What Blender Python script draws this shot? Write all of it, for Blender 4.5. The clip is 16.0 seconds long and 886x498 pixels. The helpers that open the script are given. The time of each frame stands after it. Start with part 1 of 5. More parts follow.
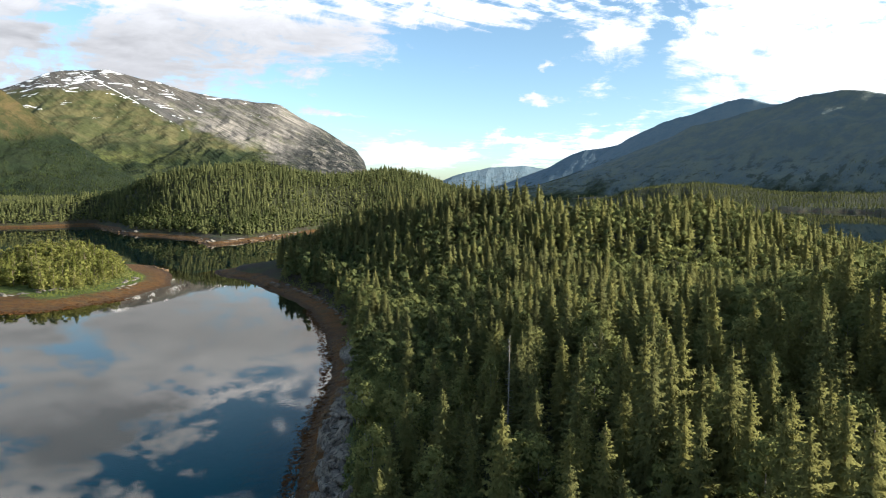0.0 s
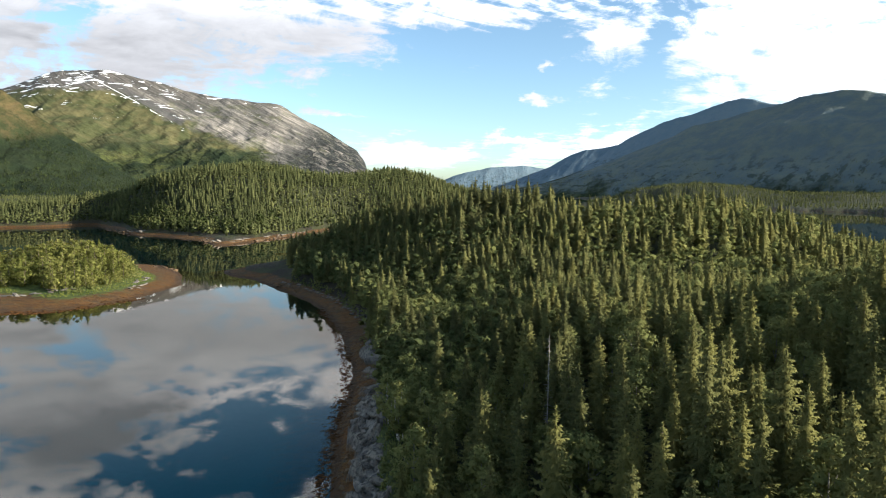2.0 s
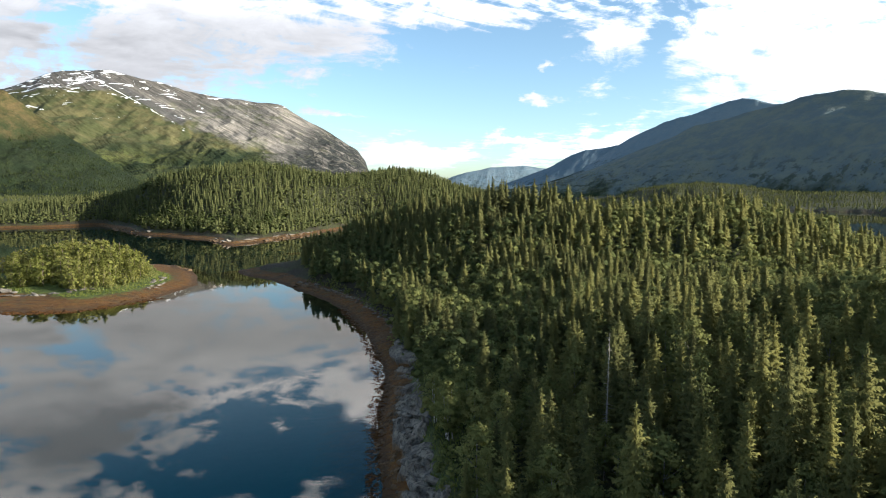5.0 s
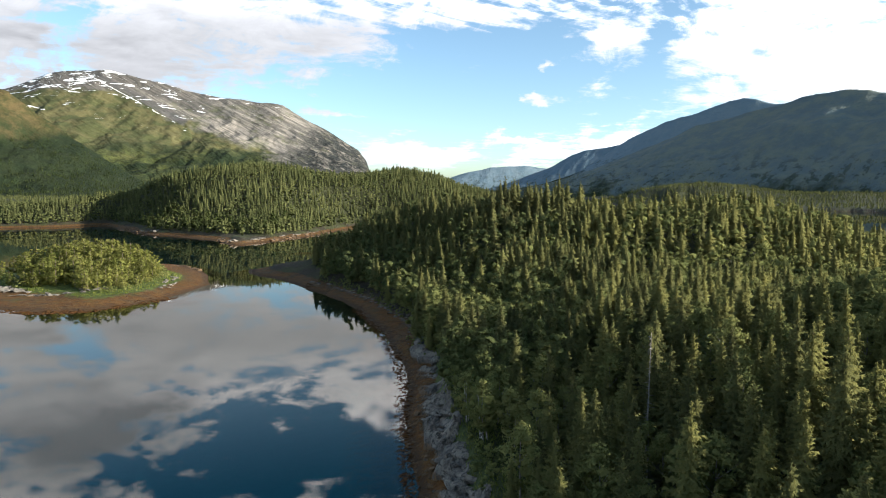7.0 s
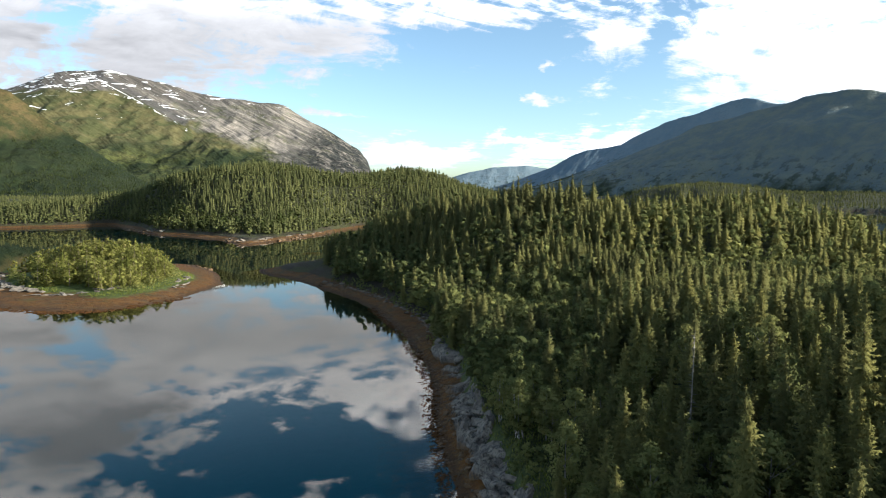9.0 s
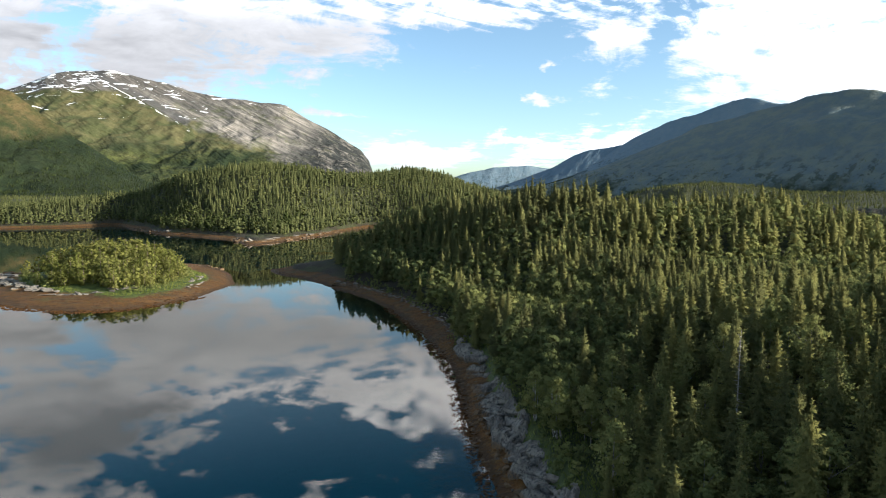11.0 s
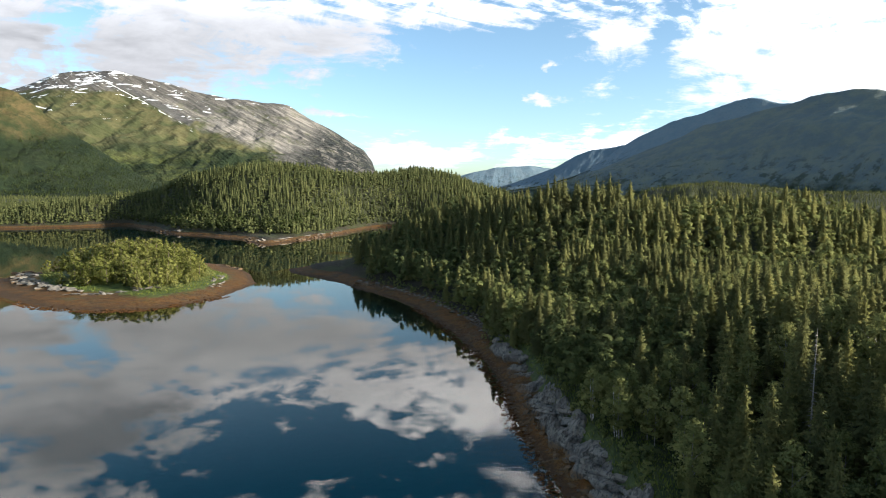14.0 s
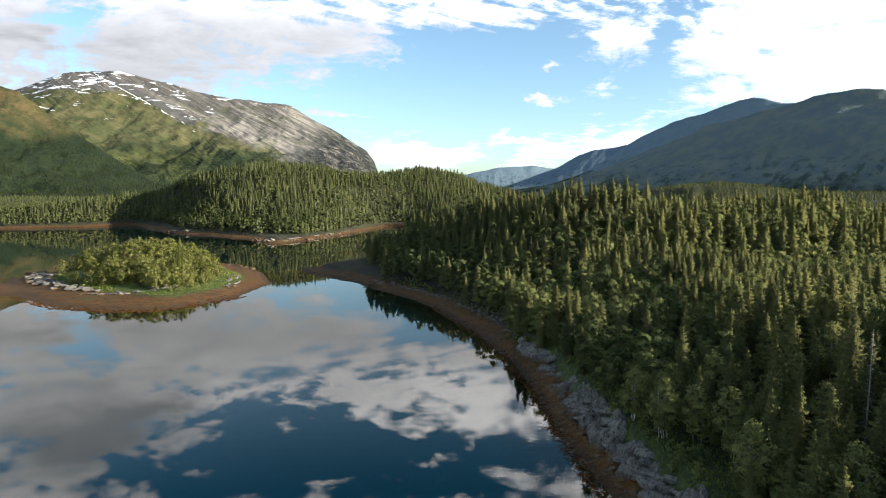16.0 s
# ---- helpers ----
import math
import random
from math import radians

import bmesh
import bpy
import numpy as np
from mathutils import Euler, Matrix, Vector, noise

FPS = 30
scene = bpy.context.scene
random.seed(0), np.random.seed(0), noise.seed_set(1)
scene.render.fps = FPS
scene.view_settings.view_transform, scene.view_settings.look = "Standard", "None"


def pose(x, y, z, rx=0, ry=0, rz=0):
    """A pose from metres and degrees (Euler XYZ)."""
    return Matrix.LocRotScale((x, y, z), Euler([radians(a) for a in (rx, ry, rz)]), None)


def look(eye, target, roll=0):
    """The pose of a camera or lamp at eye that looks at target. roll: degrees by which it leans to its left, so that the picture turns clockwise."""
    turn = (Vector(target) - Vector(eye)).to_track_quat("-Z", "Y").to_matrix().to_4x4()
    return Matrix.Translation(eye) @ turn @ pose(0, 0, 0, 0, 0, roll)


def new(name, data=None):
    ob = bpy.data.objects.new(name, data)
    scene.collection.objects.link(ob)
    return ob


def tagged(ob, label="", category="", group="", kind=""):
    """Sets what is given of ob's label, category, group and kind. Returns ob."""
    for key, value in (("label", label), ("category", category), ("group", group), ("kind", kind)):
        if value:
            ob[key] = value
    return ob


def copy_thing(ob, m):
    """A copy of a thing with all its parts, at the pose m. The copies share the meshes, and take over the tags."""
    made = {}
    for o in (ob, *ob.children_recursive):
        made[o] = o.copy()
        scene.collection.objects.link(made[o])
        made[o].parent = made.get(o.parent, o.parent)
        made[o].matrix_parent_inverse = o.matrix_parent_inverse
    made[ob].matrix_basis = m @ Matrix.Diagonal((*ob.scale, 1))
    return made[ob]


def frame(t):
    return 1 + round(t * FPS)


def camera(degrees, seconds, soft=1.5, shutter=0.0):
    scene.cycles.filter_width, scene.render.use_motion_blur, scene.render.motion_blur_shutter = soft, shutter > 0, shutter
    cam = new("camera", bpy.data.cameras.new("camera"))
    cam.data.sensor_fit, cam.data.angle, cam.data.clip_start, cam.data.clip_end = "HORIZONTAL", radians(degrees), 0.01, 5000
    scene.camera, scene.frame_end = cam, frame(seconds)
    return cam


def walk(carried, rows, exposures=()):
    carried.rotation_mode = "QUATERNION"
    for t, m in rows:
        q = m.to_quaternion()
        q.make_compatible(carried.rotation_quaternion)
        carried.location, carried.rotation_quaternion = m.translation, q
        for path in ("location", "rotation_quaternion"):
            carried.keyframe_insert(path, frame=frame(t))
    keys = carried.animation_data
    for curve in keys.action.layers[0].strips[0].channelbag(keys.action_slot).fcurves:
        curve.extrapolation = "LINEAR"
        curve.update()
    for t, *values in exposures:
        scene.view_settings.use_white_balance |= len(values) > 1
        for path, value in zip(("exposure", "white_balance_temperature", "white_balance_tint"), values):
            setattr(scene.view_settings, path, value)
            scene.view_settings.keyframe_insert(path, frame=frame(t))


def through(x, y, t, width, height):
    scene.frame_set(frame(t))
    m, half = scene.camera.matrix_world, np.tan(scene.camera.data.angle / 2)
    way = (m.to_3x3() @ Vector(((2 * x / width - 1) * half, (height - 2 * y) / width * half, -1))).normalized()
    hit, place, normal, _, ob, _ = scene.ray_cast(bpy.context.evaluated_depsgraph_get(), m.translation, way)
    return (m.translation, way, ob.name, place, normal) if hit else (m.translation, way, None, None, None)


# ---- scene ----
cam = camera(69.2, 16.0, 1.0)
PATH = [
    (0.0, (0.951, 0.253, 29.809), (-0.069, 99.803, 20.482), 0.284),
    (1.5, (-1.622, 0.366, 29.739), (-2.610, 99.916, 20.411), 0.274),
    (3.0, (-4.172, 0.438, 29.661), (-5.149, 99.988, 20.334), 0.263),
    (4.5, (-6.731, 0.485, 29.576), (-7.717, 100.035, 20.250), 0.253),
    (6.0, (-9.326, 0.520, 29.484), (-10.343, 100.070, 20.161), 0.242),
    (7.5, (-11.980, 0.558, 29.385), (-13.049, 100.108, 20.065), 0.232),
    (9.0, (-14.711, 0.615, 29.278), (-15.853, 100.165, 19.963), 0.222),
    (10.5, (-17.533, 0.704, 29.164), (-18.768, 100.254, 19.855), 0.211),
    (12.0, (-20.454, 0.841, 29.043), (-21.804, 100.391, 19.740), 0.201),
    (13.5, (-23.479, 1.039, 28.915), (-24.964, 100.589, 19.619), 0.191),
    (15.0, (-26.606, 1.314, 28.780), (-28.248, 100.864, 19.492), 0.180),
    (16.0, (-28.745, 1.547, 28.686), (-30.502, 101.097, 19.404), 0.173),
]
walk(cam, [(t, look(eye, target, roll)) for t, eye, target, roll in PATH], [(0.0, 1.55, 5700, 10), (16.0, 1.55, 5700, 10)])


SUN_AZ, SUN_EL = radians(107), radians(16)      # clockwise from +Y, above the horizon


# ---------------------------------------------------------------- node helpers
class Tree:
    """Short-hand to write node trees as sums."""

    def __init__(self, tree):
        self.t = tree

    def node(self, kind, operation="", use_clamp=False, data_type="", interpolation_type="", rotation_type="", attribute_name=""):
        n = self.t.nodes.new(kind)
        if operation:
            n.operation = operation
        if use_clamp:
            n.use_clamp = True
        if data_type:
            n.data_type = data_type
        if interpolation_type:
            n.interpolation_type = interpolation_type
        if rotation_type:
            n.rotation_type = rotation_type
        if attribute_name:
            n.attribute_name = attribute_name
        return n

    def put(self, socket, value):
        if hasattr(value, "links") or hasattr(value, "is_linked"):
            self.t.links.new(value, socket)
        elif value is not None:
            socket.default_value = value

    def m(self, op, a, b=None, c=None, clamp=False):
        n = self.node("ShaderNodeMath", operation=op, use_clamp=clamp)
        for i, v in enumerate((a, b, c)):
            self.put(n.inputs[i], v)
        return n.outputs[0]

    def noise(self, vector, scale, detail=4.0, rough=0.55, distort=0.0):
        n = self.node("ShaderNodeTexNoise")
        self.put(n.inputs["Vector"], vector)
        n.inputs["Scale"].default_value, n.inputs["Detail"].default_value = scale, detail
        n.inputs["Roughness"].default_value, n.inputs["Distortion"].default_value = rough, distort
        return n.outputs["Fac"]

    def step(self, v, lo, hi):
        n = self.node("ShaderNodeMapRange", interpolation_type="SMOOTHSTEP")
        self.put(n.inputs["Value"], v)
        self.put(n.inputs["From Min"], lo)
        self.put(n.inputs["From Max"], hi)
        return n.outputs["Result"]

    def mix(self, f, a, b):
        n = self.node("ShaderNodeMix", data_type="RGBA")
        self.put(n.inputs[0], f)
        for i, v in ((6, a), (7, b)):
            self.put(n.inputs[i], (*v, 1) if isinstance(v, tuple) and len(v) == 3 else v)
        return n.outputs[2]

    def scale(self, v, x, y, z):
        n = self.node("ShaderNodeVectorMath", operation="MULTIPLY")
        self.put(n.inputs[0], v)
        n.inputs[1].default_value = (x, y, z)
        return n.outputs[0]

    def combine(self, x, y, z):
        n = self.node("ShaderNodeCombineXYZ")
        for i, v in enumerate((x, y, z)):
            self.put(n.inputs[i], v)
        return n.outputs[0]

    def split(self, v):
        n = self.node("ShaderNodeSeparateXYZ")
        self.put(n.inputs[0], v)
        return n.outputs

    def bump(self, height, strength, distance):
        n = self.node("ShaderNodeBump")
        self.put(n.inputs["Height"], height)
        n.inputs["Strength"].default_value, n.inputs["Distance"].default_value = strength, distance
        return n.outputs[0]


# ---------------------------------------------------------------- sky and sun
def build_world():
    world = bpy.data.worlds.new("sky")
    world.use_nodes = True
    scene.world = world
    k = Tree(world.node_tree)
    world.node_tree.nodes.clear()
    sky = k.node("ShaderNodeTexSky")
    sky.sky_type, sky.sun_disc = "NISHITA", False
    sky.sun_elevation, sky.sun_rotation = SUN_EL, SUN_AZ
    sky.air_density, sky.dust_density, sky.ozone_density = 0.72, 1.0, 0.35
    way = k.node("ShaderNodeTexCoord").outputs["Generated"]
    x, y, z = k.split(way)
    ahead = k.m("MAXIMUM", y, 0.03)
    u, v = k.m("DIVIDE", x, ahead), k.m("DIVIDE", z, ahead)
    # ragged edges
    ragged = k.noise(k.scale(k.combine(u, v, 0.3), 1.0, 1.6, 1.0), 9.0, 5.0, 0.62)
    ragged2 = k.noise(k.scale(k.combine(u, v, 7.7), 1.0, 1.6, 1.0), 9.0, 5.0, 0.62)
    uw = k.m("ADD", u, k.m("MULTIPLY", k.m("SUBTRACT", ragged, 0.5), 0.17))
    vw = k.m("ADD", v, k.m("MULTIPLY", k.m("SUBTRACT", ragged2, 0.5), 0.075))
    high = k.m("ADD", k.m("MAXIMUM", z, 0.0), 0.09)
    deck = k.combine(k.m("DIVIDE", x, high), k.m("DIVIDE", y, high), 0.0)
    streaky = k.node("ShaderNodeVectorRotate", rotation_type="Z_AXIS")
    k.put(streaky.inputs["Vector"], deck)
    streaky.inputs["Angle"].default_value = radians(-24)
    deck2 = k.scale(streaky.outputs[0], 0.8, 1.3, 1.0)
    big = k.noise(deck, 1.3, 5.0, 0.6, 0.3)
    fine = k.noise(deck2, 4.0, 6.0, 0.62, 0.5)
    puffy = k.noise(k.scale(k.combine(u, v, 0.0), 1.0, 1.7, 1.0), 22.0, 4.0, 0.6, 0.4)
    density = k.m("ADD", k.m("MULTIPLY", big, 1.6), k.m("MULTIPLY", fine, 1.1))
    curd = k.noise(k.combine(u, k.m("MULTIPLY", v, 1.9), 4.0), 9.5, 7.0, 0.66, 0.8)
    density = k.m("ADD", density, k.m("MULTIPLY", curd, 2.3))
    density = k.m("ADD", density, k.m("MULTIPLY", k.m("SUBTRACT", puffy, 0.5), 0.7))
    dapple = k.noise(deck, 6.5, 3.0, 0.6, 0.3)
    density = k.m("ADD", density, k.m("MULTIPLY", k.m("SUBTRACT", dapple, 0.5), k.m("ADD", 0.7, k.m("MULTIPLY", k.step(v, 0.22, 0.34), 2.5))))
    density = k.m("SUBTRACT", density, 2.54)
    ribs = k.noise(k.combine(k.m("MULTIPLY", u, 3.5), k.m("ADD", k.m("MULTIPLY", v, 46.0), k.m("MULTIPLY", u, 9.0)), 2.0), 1.0, 3.0, 0.55, 0.4)
    ru, rv = k.m("MULTIPLY", k.m("SUBTRACT", u, 0.0), 4.4), k.m("MULTIPLY", k.m("SUBTRACT", v, 0.262), 24.0)
    there = k.m("EXPONENT", k.m("MULTIPLY", k.m("ADD", k.m("MULTIPLY", ru, ru), k.m("MULTIPLY", rv, rv)), -1.0))
    density = k.m("ADD", density, k.m("MULTIPLY", k.m("MULTIPLY", k.m("SUBTRACT", ribs, 0.5), there), 4.6))
    # cloud banks and clear lanes: bearing, height, half widths (tangents), strength
    for cu, cv, su, sv, amp in CLOUDS:
        du = k.m("MULTIPLY", k.m("SUBTRACT", uw, cu), 1 / su)
        dv = k.m("MULTIPLY", k.m("SUBTRACT", vw, cv), 1 / sv)
        r2 = k.m("ADD", k.m("MULTIPLY", du, du), k.m("MULTIPLY", dv, dv))
        density = k.m("ADD", density, k.m("MULTIPLY", k.m("EXPONENT", k.m("MULTIPLY", r2, -1.0)), amp))
    # the lower edge of the deck over the snow mountain
    rim = k.m("SUBTRACT", vw, k.m("ADD", 0.2207, k.m("MULTIPLY", uw, 0.197)))
    shelf = k.m("MULTIPLY", k.step(rim, -0.03, 0.02), k.m("MULTIPLY", k.step(uw, 0.04, -0.16), k.step(v, 0.31, 0.25)))
    density = k.m("ADD", density, k.m("MULTIPLY", shelf, 0.45))
    alpha = k.step(density, -0.16, 0.62)
    thick = k.step(density, 0.2, 0.9)
    lump = k.noise(deck, 1.7, 4.0, 0.5, 0.3)
    # clouds brighten towards the sun
    sunward = k.node("ShaderNodeVectorMath", operation="DOT_PRODUCT")
    k.put(sunward.inputs[0], way)
    sunward.inputs[1].default_value = (math.sin(SUN_AZ) * math.cos(SUN_EL), math.cos(SUN_AZ) * math.cos(SUN_EL), math.sin(SUN_EL))
    glow = k.m("ADD", 0.9, k.m("MULTIPLY", k.step(sunward.outputs["Value"], -0.65, 0.5), 0.8))
    # brightened from the view's top upwards, to whiten their image in the water
    glow = k.m("MULTIPLY", glow, k.m("ADD", 1.0, k.m("ADD", k.m("MULTIPLY", k.step(v, 0.26, 0.40), 0.1), k.m("MULTIPLY", k.m("MULTIPLY", k.step(v, 0.22, 0.38), k.step(v, 1.1, 0.6)), 1.65))))
    # and whiter in the heaps along the skyline
    glow = k.m("MULTIPLY", glow, k.m("ADD", 1.0, k.m("MULTIPLY", k.step(v, 0.14, 0.07), 0.3)))
    # grey undersides: one heavy cloud overhead, lighter blotches elsewhere
    gu, gv = k.m("MULTIPLY", k.m("ADD", uw, 0.66), 3.6), k.m("MULTIPLY", k.m("SUBTRACT", vw, 0.395), 9.0)
    heavy = k.m("EXPONENT", k.m("MULTIPLY", k.m("ADD", k.m("MULTIPLY", gu, gu), k.m("MULTIPLY", gv, gv)), -1.0))
    grey = k.m("MULTIPLY", k.m("MULTIPLY", thick, k.step(lump, 0.46, 0.68)), k.m("MULTIPLY", k.step(u, 0.15, -0.4), 0.5))
    grey = k.m("MULTIPLY", grey, k.step(v, 0.14, 0.22))
    grey = k.m("ADD", grey, k.m("MULTIPLY", k.m("MULTIPLY", heavy, k.m("ADD", 0.72, k.m("MULTIPLY", k.step(lump, 0.3, 0.62), 0.28))), 1.05), clamp=True)
    tone = k.mix(grey, (1.0, 0.942, 0.880), (0.31, 0.299, 0.290))
    lit = k.node("ShaderNodeVectorMath", operation="SCALE")
    k.put(lit.inputs[0], tone)
    billow = k.m("ADD", 0.62, k.m("ADD", k.m("MULTIPLY", curd, 0.50), k.m("MULTIPLY", dapple, 0.26)))
    k.put(lit.inputs["Scale"], k.m("MULTIPLY", k.m("MULTIPLY", glow, billow), CLOUD_LIGHT))
    air = k.node("ShaderNodeVectorMath", operation="SCALE")
    # a clear sky, darkened to deeper blue above the view for its image in water
    deep = k.mix(k.step(z, 0.27, 0.46), (1.04, 1.10, 1.0), (0.22, 0.64, 0.74))
    tinted = k.node("ShaderNodeVectorMath", operation="MULTIPLY")
    k.put(tinted.inputs[0], sky.outputs[0])
    k.put(tinted.inputs[1], deep)
    k.put(air.inputs[0], tinted.outputs[0])
    air.inputs["Scale"].default_value = SKY_LIGHT
    out = k.mix(alpha, air.outputs[0], lit.outputs[0])
    bg = k.node("ShaderNodeBackground")
    k.put(bg.inputs["Color"], out)
    bg.inputs["Strength"].default_value = 1.0
    k.put(k.node("ShaderNodeOutputWorld").inputs[0], bg.outputs[0])
    world.cycles.sampling_method = "MANUAL"
    world.cycles.sample_map_resolution = 512


SKY_LIGHT, CLOUD_LIGHT = 0.080, 0.310
# bearing, height, half widths (tangents), strength
SKYLINE_CLOUDS = [
    (-0.02, 0.130, 0.20, 0.060, -0.95), (0.10, 0.215, 0.13, 0.035, -0.60), (-0.28, 0.130, 0.07, 0.025, -0.35),
    (0.55, 0.220, 0.24, 0.110, 0.75), (0.23, 0.236, 0.050, 0.026, 1.20), (0.29, 0.165, 0.05, 0.03, -0.5),
    (0.147, 0.190, 0.016, 0.011, 1.20), (0.145, 0.141, 0.024, 0.012, 1.20), (0.083, 0.085, 0.034, 0.011, 1.20),
    (-0.17, 0.113, 0.070, 0.009, 1.00), (-0.05, 0.052, 0.08, 0.022, 1.20), (0.27, 0.06, 0.12, 0.03, 0.8),
    (0.335, 0.275, 0.030, 0.050, -0.4), (-0.70, 0.235, 0.05, 0.030, 0.6), (-0.60, 0.235, 0.035, 0.026, -0.45), (-0.50, 0.19, 0.08, 0.04, 0.35), (0.31, 0.235, 0.025, 0.045, -0.7),
]
OVERHEAD_CLOUDS = [
    (-0.62, 0.365, 0.20, 0.075, 1.15), (-0.31, 0.410, 0.15, 0.070, -1.0), (-0.56, 0.258, 0.15, 0.017, -0.75),
    (-0.10, 0.318, 0.15, 0.050, 0.62), (-0.33, 0.235, 0.17, 0.050, 0.45), (-0.13, 0.440, 0.18, 0.055, -0.50),
    (-0.22, 0.500, 0.10, 0.022, 0.45), (0.12, 0.330, 0.10, 0.050, 0.30), (0.10, 0.430, 0.10, 0.040, -0.55),
    (0.20, 0.490, 0.10, 0.050, 0.45), (-0.47, 0.470, 0.08, 0.030, -0.45), (-0.66, 0.480, 0.12, 0.060, 0.45),
    (-0.40, 0.305, 0.12, 0.030, 0.45), (-0.14, 0.340, 0.10, 0.025, 0.40), (0.06, 0.374, 0.09, 0.026, 0.55), (0.08, 0.449, 0.05, 0.018, 0.75),
    (-0.04, 0.440, 0.04, 0.012, 0.75),
]
CLOUDS = SKYLINE_CLOUDS + OVERHEAD_CLOUDS
build_world()

sun = new("sun", bpy.data.lights.new("sun", "SUN"))
sun.data.energy, sun.data.angle, sun.data.color = 5.0, radians(0.6), (1.0, 0.87, 0.66)
sun.matrix_world = look((0, 0, 0), (-math.sin(SUN_AZ) * math.cos(SUN_EL), -math.cos(SUN_AZ) * math.cos(SUN_EL), -math.sin(SUN_EL)))


# ---------------------------------------------------------------- materials
def material(name):
    mat = bpy.data.materials.new(name)
    mat.use_nodes = True
    mat.node_tree.nodes.clear()
    return mat, Tree(mat.node_tree)


def finish(k, colour, rough=0.8, normal=None, spec=0.3):
    b = k.node("ShaderNodeBsdfPrincipled")
    k.put(b.inputs["Base Color"], (*colour, 1) if isinstance(colour, tuple) else colour)
    k.put(b.inputs["Roughness"], rough)
    b.inputs["Specular IOR Level"].default_value = spec
    if normal is not None:
        k.put(b.inputs["Normal"], normal)
    k.put(k.node("ShaderNodeOutputMaterial").inputs[0], b.outputs[0])
    return b


def place(k):
    return k.node("ShaderNodeNewGeometry").outputs["Position"]


def foliage(name, dark, mid, light, through=0.3, grain=7.0, gaps=0.0, relief=0.6):
    """Needles or leaves: colour varies from tree to tree and inside a crown, light passes through, and small gaps open between them."""
    mat, k = material(name)
    tint = k.node("ShaderNodeAttribute", attribute_name="tint").outputs["Fac"]
    own = k.node("ShaderNodeObjectInfo").outputs["Random"]
    pos = place(k)
    fleck = k.noise(pos, grain, 3.0, 0.7)
    t = k.m("ADD", k.m("MULTIPLY", tint, 0.8), k.m("MULTIPLY", own, 0.35))
    t = k.m("ADD", t, k.m("MULTIPLY", k.m("SUBTRACT", k.noise(pos, 0.9, 3.0), 0.5), 0.6))
    t = k.m("ADD", t, k.m("MULTIPLY", k.m("SUBTRACT", fleck, 0.5), 0.8))
    t = k.m("ADD", t, k.m("MULTIPLY", k.m("SUBTRACT", k.noise(pos, 0.045, 2.0), 0.5), 0.7), clamp=True)
    ramp = k.node("ShaderNodeValToRGB")
    e = ramp.color_ramp.elements
    e[0].position, e[0].color, e[1].position, e[1].color = 0.1, (*dark, 1), 0.95, (*light, 1)
    mid_e = e.new(0.5)
    mid_e.color = (*mid, 1)
    k.put(ramp.inputs[0], t)
    d, tr = k.node("ShaderNodeBsdfDiffuse"), k.node("ShaderNodeBsdfTranslucent")
    nrm = k.bump(fleck, relief, 1.0 / grain)
    for n in (d, tr):
        k.put(n.inputs[0], ramp.outputs[0])
        k.put(n.inputs["Normal"], nrm)
    mx = k.node("ShaderNodeMixShader")
    mx.inputs[0].default_value = through
    k.put(mx.inputs[1], d.outputs[0])
    k.put(mx.inputs[2], tr.outputs[0])
    last = mx.outputs[0]
    if gaps:
        hole, mix2 = k.node("ShaderNodeBsdfTransparent"), k.node("ShaderNodeMixShader")
        k.put(mix2.inputs[0], k.step(k.noise(pos, grain * 0.75, 2.0, 0.6), gaps, gaps - 0.02))
        k.put(mix2.inputs[1], last)
        k.put(mix2.inputs[2], hole.outputs[0])
        last = mix2.outputs[0]
    k.put(k.node("ShaderNodeOutputMaterial").inputs[0], last)
    return mat


NEEDLES = ((0.080, 0.084, 0.038), (0.147, 0.147, 0.056), (0.202, 0.194, 0.065))
LEAVES = ((0.100, 0.116, 0.046), (0.174, 0.186, 0.064), (0.250, 0.248, 0.088))
NEEDLE = foliage("spruce_needles", *NEEDLES, 0.44, 7.0, 0.41)
LEAF = foliage("birch_leaves", *LEAVES, 0.42, 6.0, 0.41)
FAR_NEEDLE = foliage("far_spruce_needles", (0.060, 0.068, 0.028), (0.110, 0.118, 0.046), (0.160, 0.162, 0.064), 0.35, 2.5, 0.0, 0.3)
ISLAND_LEAF = foliage("island_birch_leaves", (0.092, 0.102, 0.024), (0.155, 0.164, 0.041), (0.222, 0.220, 0.064), 0.42, 6.0, 0.41)
HILL_LEAF = foliage("hill_birch_leaves", (0.058, 0.070, 0.028), (0.096, 0.110, 0.042), (0.136, 0.144, 0.056), 0.4, 2.5, 0.0, 0.3)
FAR_LEAF = foliage("far_birch_leaves", (0.042, 0.055, 0.018), (0.064, 0.078, 0.026), (0.090, 0.100, 0.035), 0.4, 2.0, 0.0, 0.3)


MOUNTAIN_NEEDLE = foliage("mountain_woods", (0.022, 0.030, 0.012), (0.048, 0.060, 0.023), (0.076, 0.086, 0.032), 0.3, 1.2, 0.0, 0.3)
GRASS = foliage("grass_blades", (0.070, 0.088, 0.018), (0.120, 0.148, 0.030), (0.200, 0.200, 0.055), 0.3, 1.5)


def bark(name, a, b, rough=0.9):
    mat, k = material(name)
    pos = place(k)
    f = k.noise(k.scale(pos, 3.0, 3.0, 9.0), 1.0, 5.0, 0.65)
    finish(k, k.mix(k.step(f, 0.42, 0.62), a, b), rough, k.bump(f, 0.6, 0.03))
    return mat


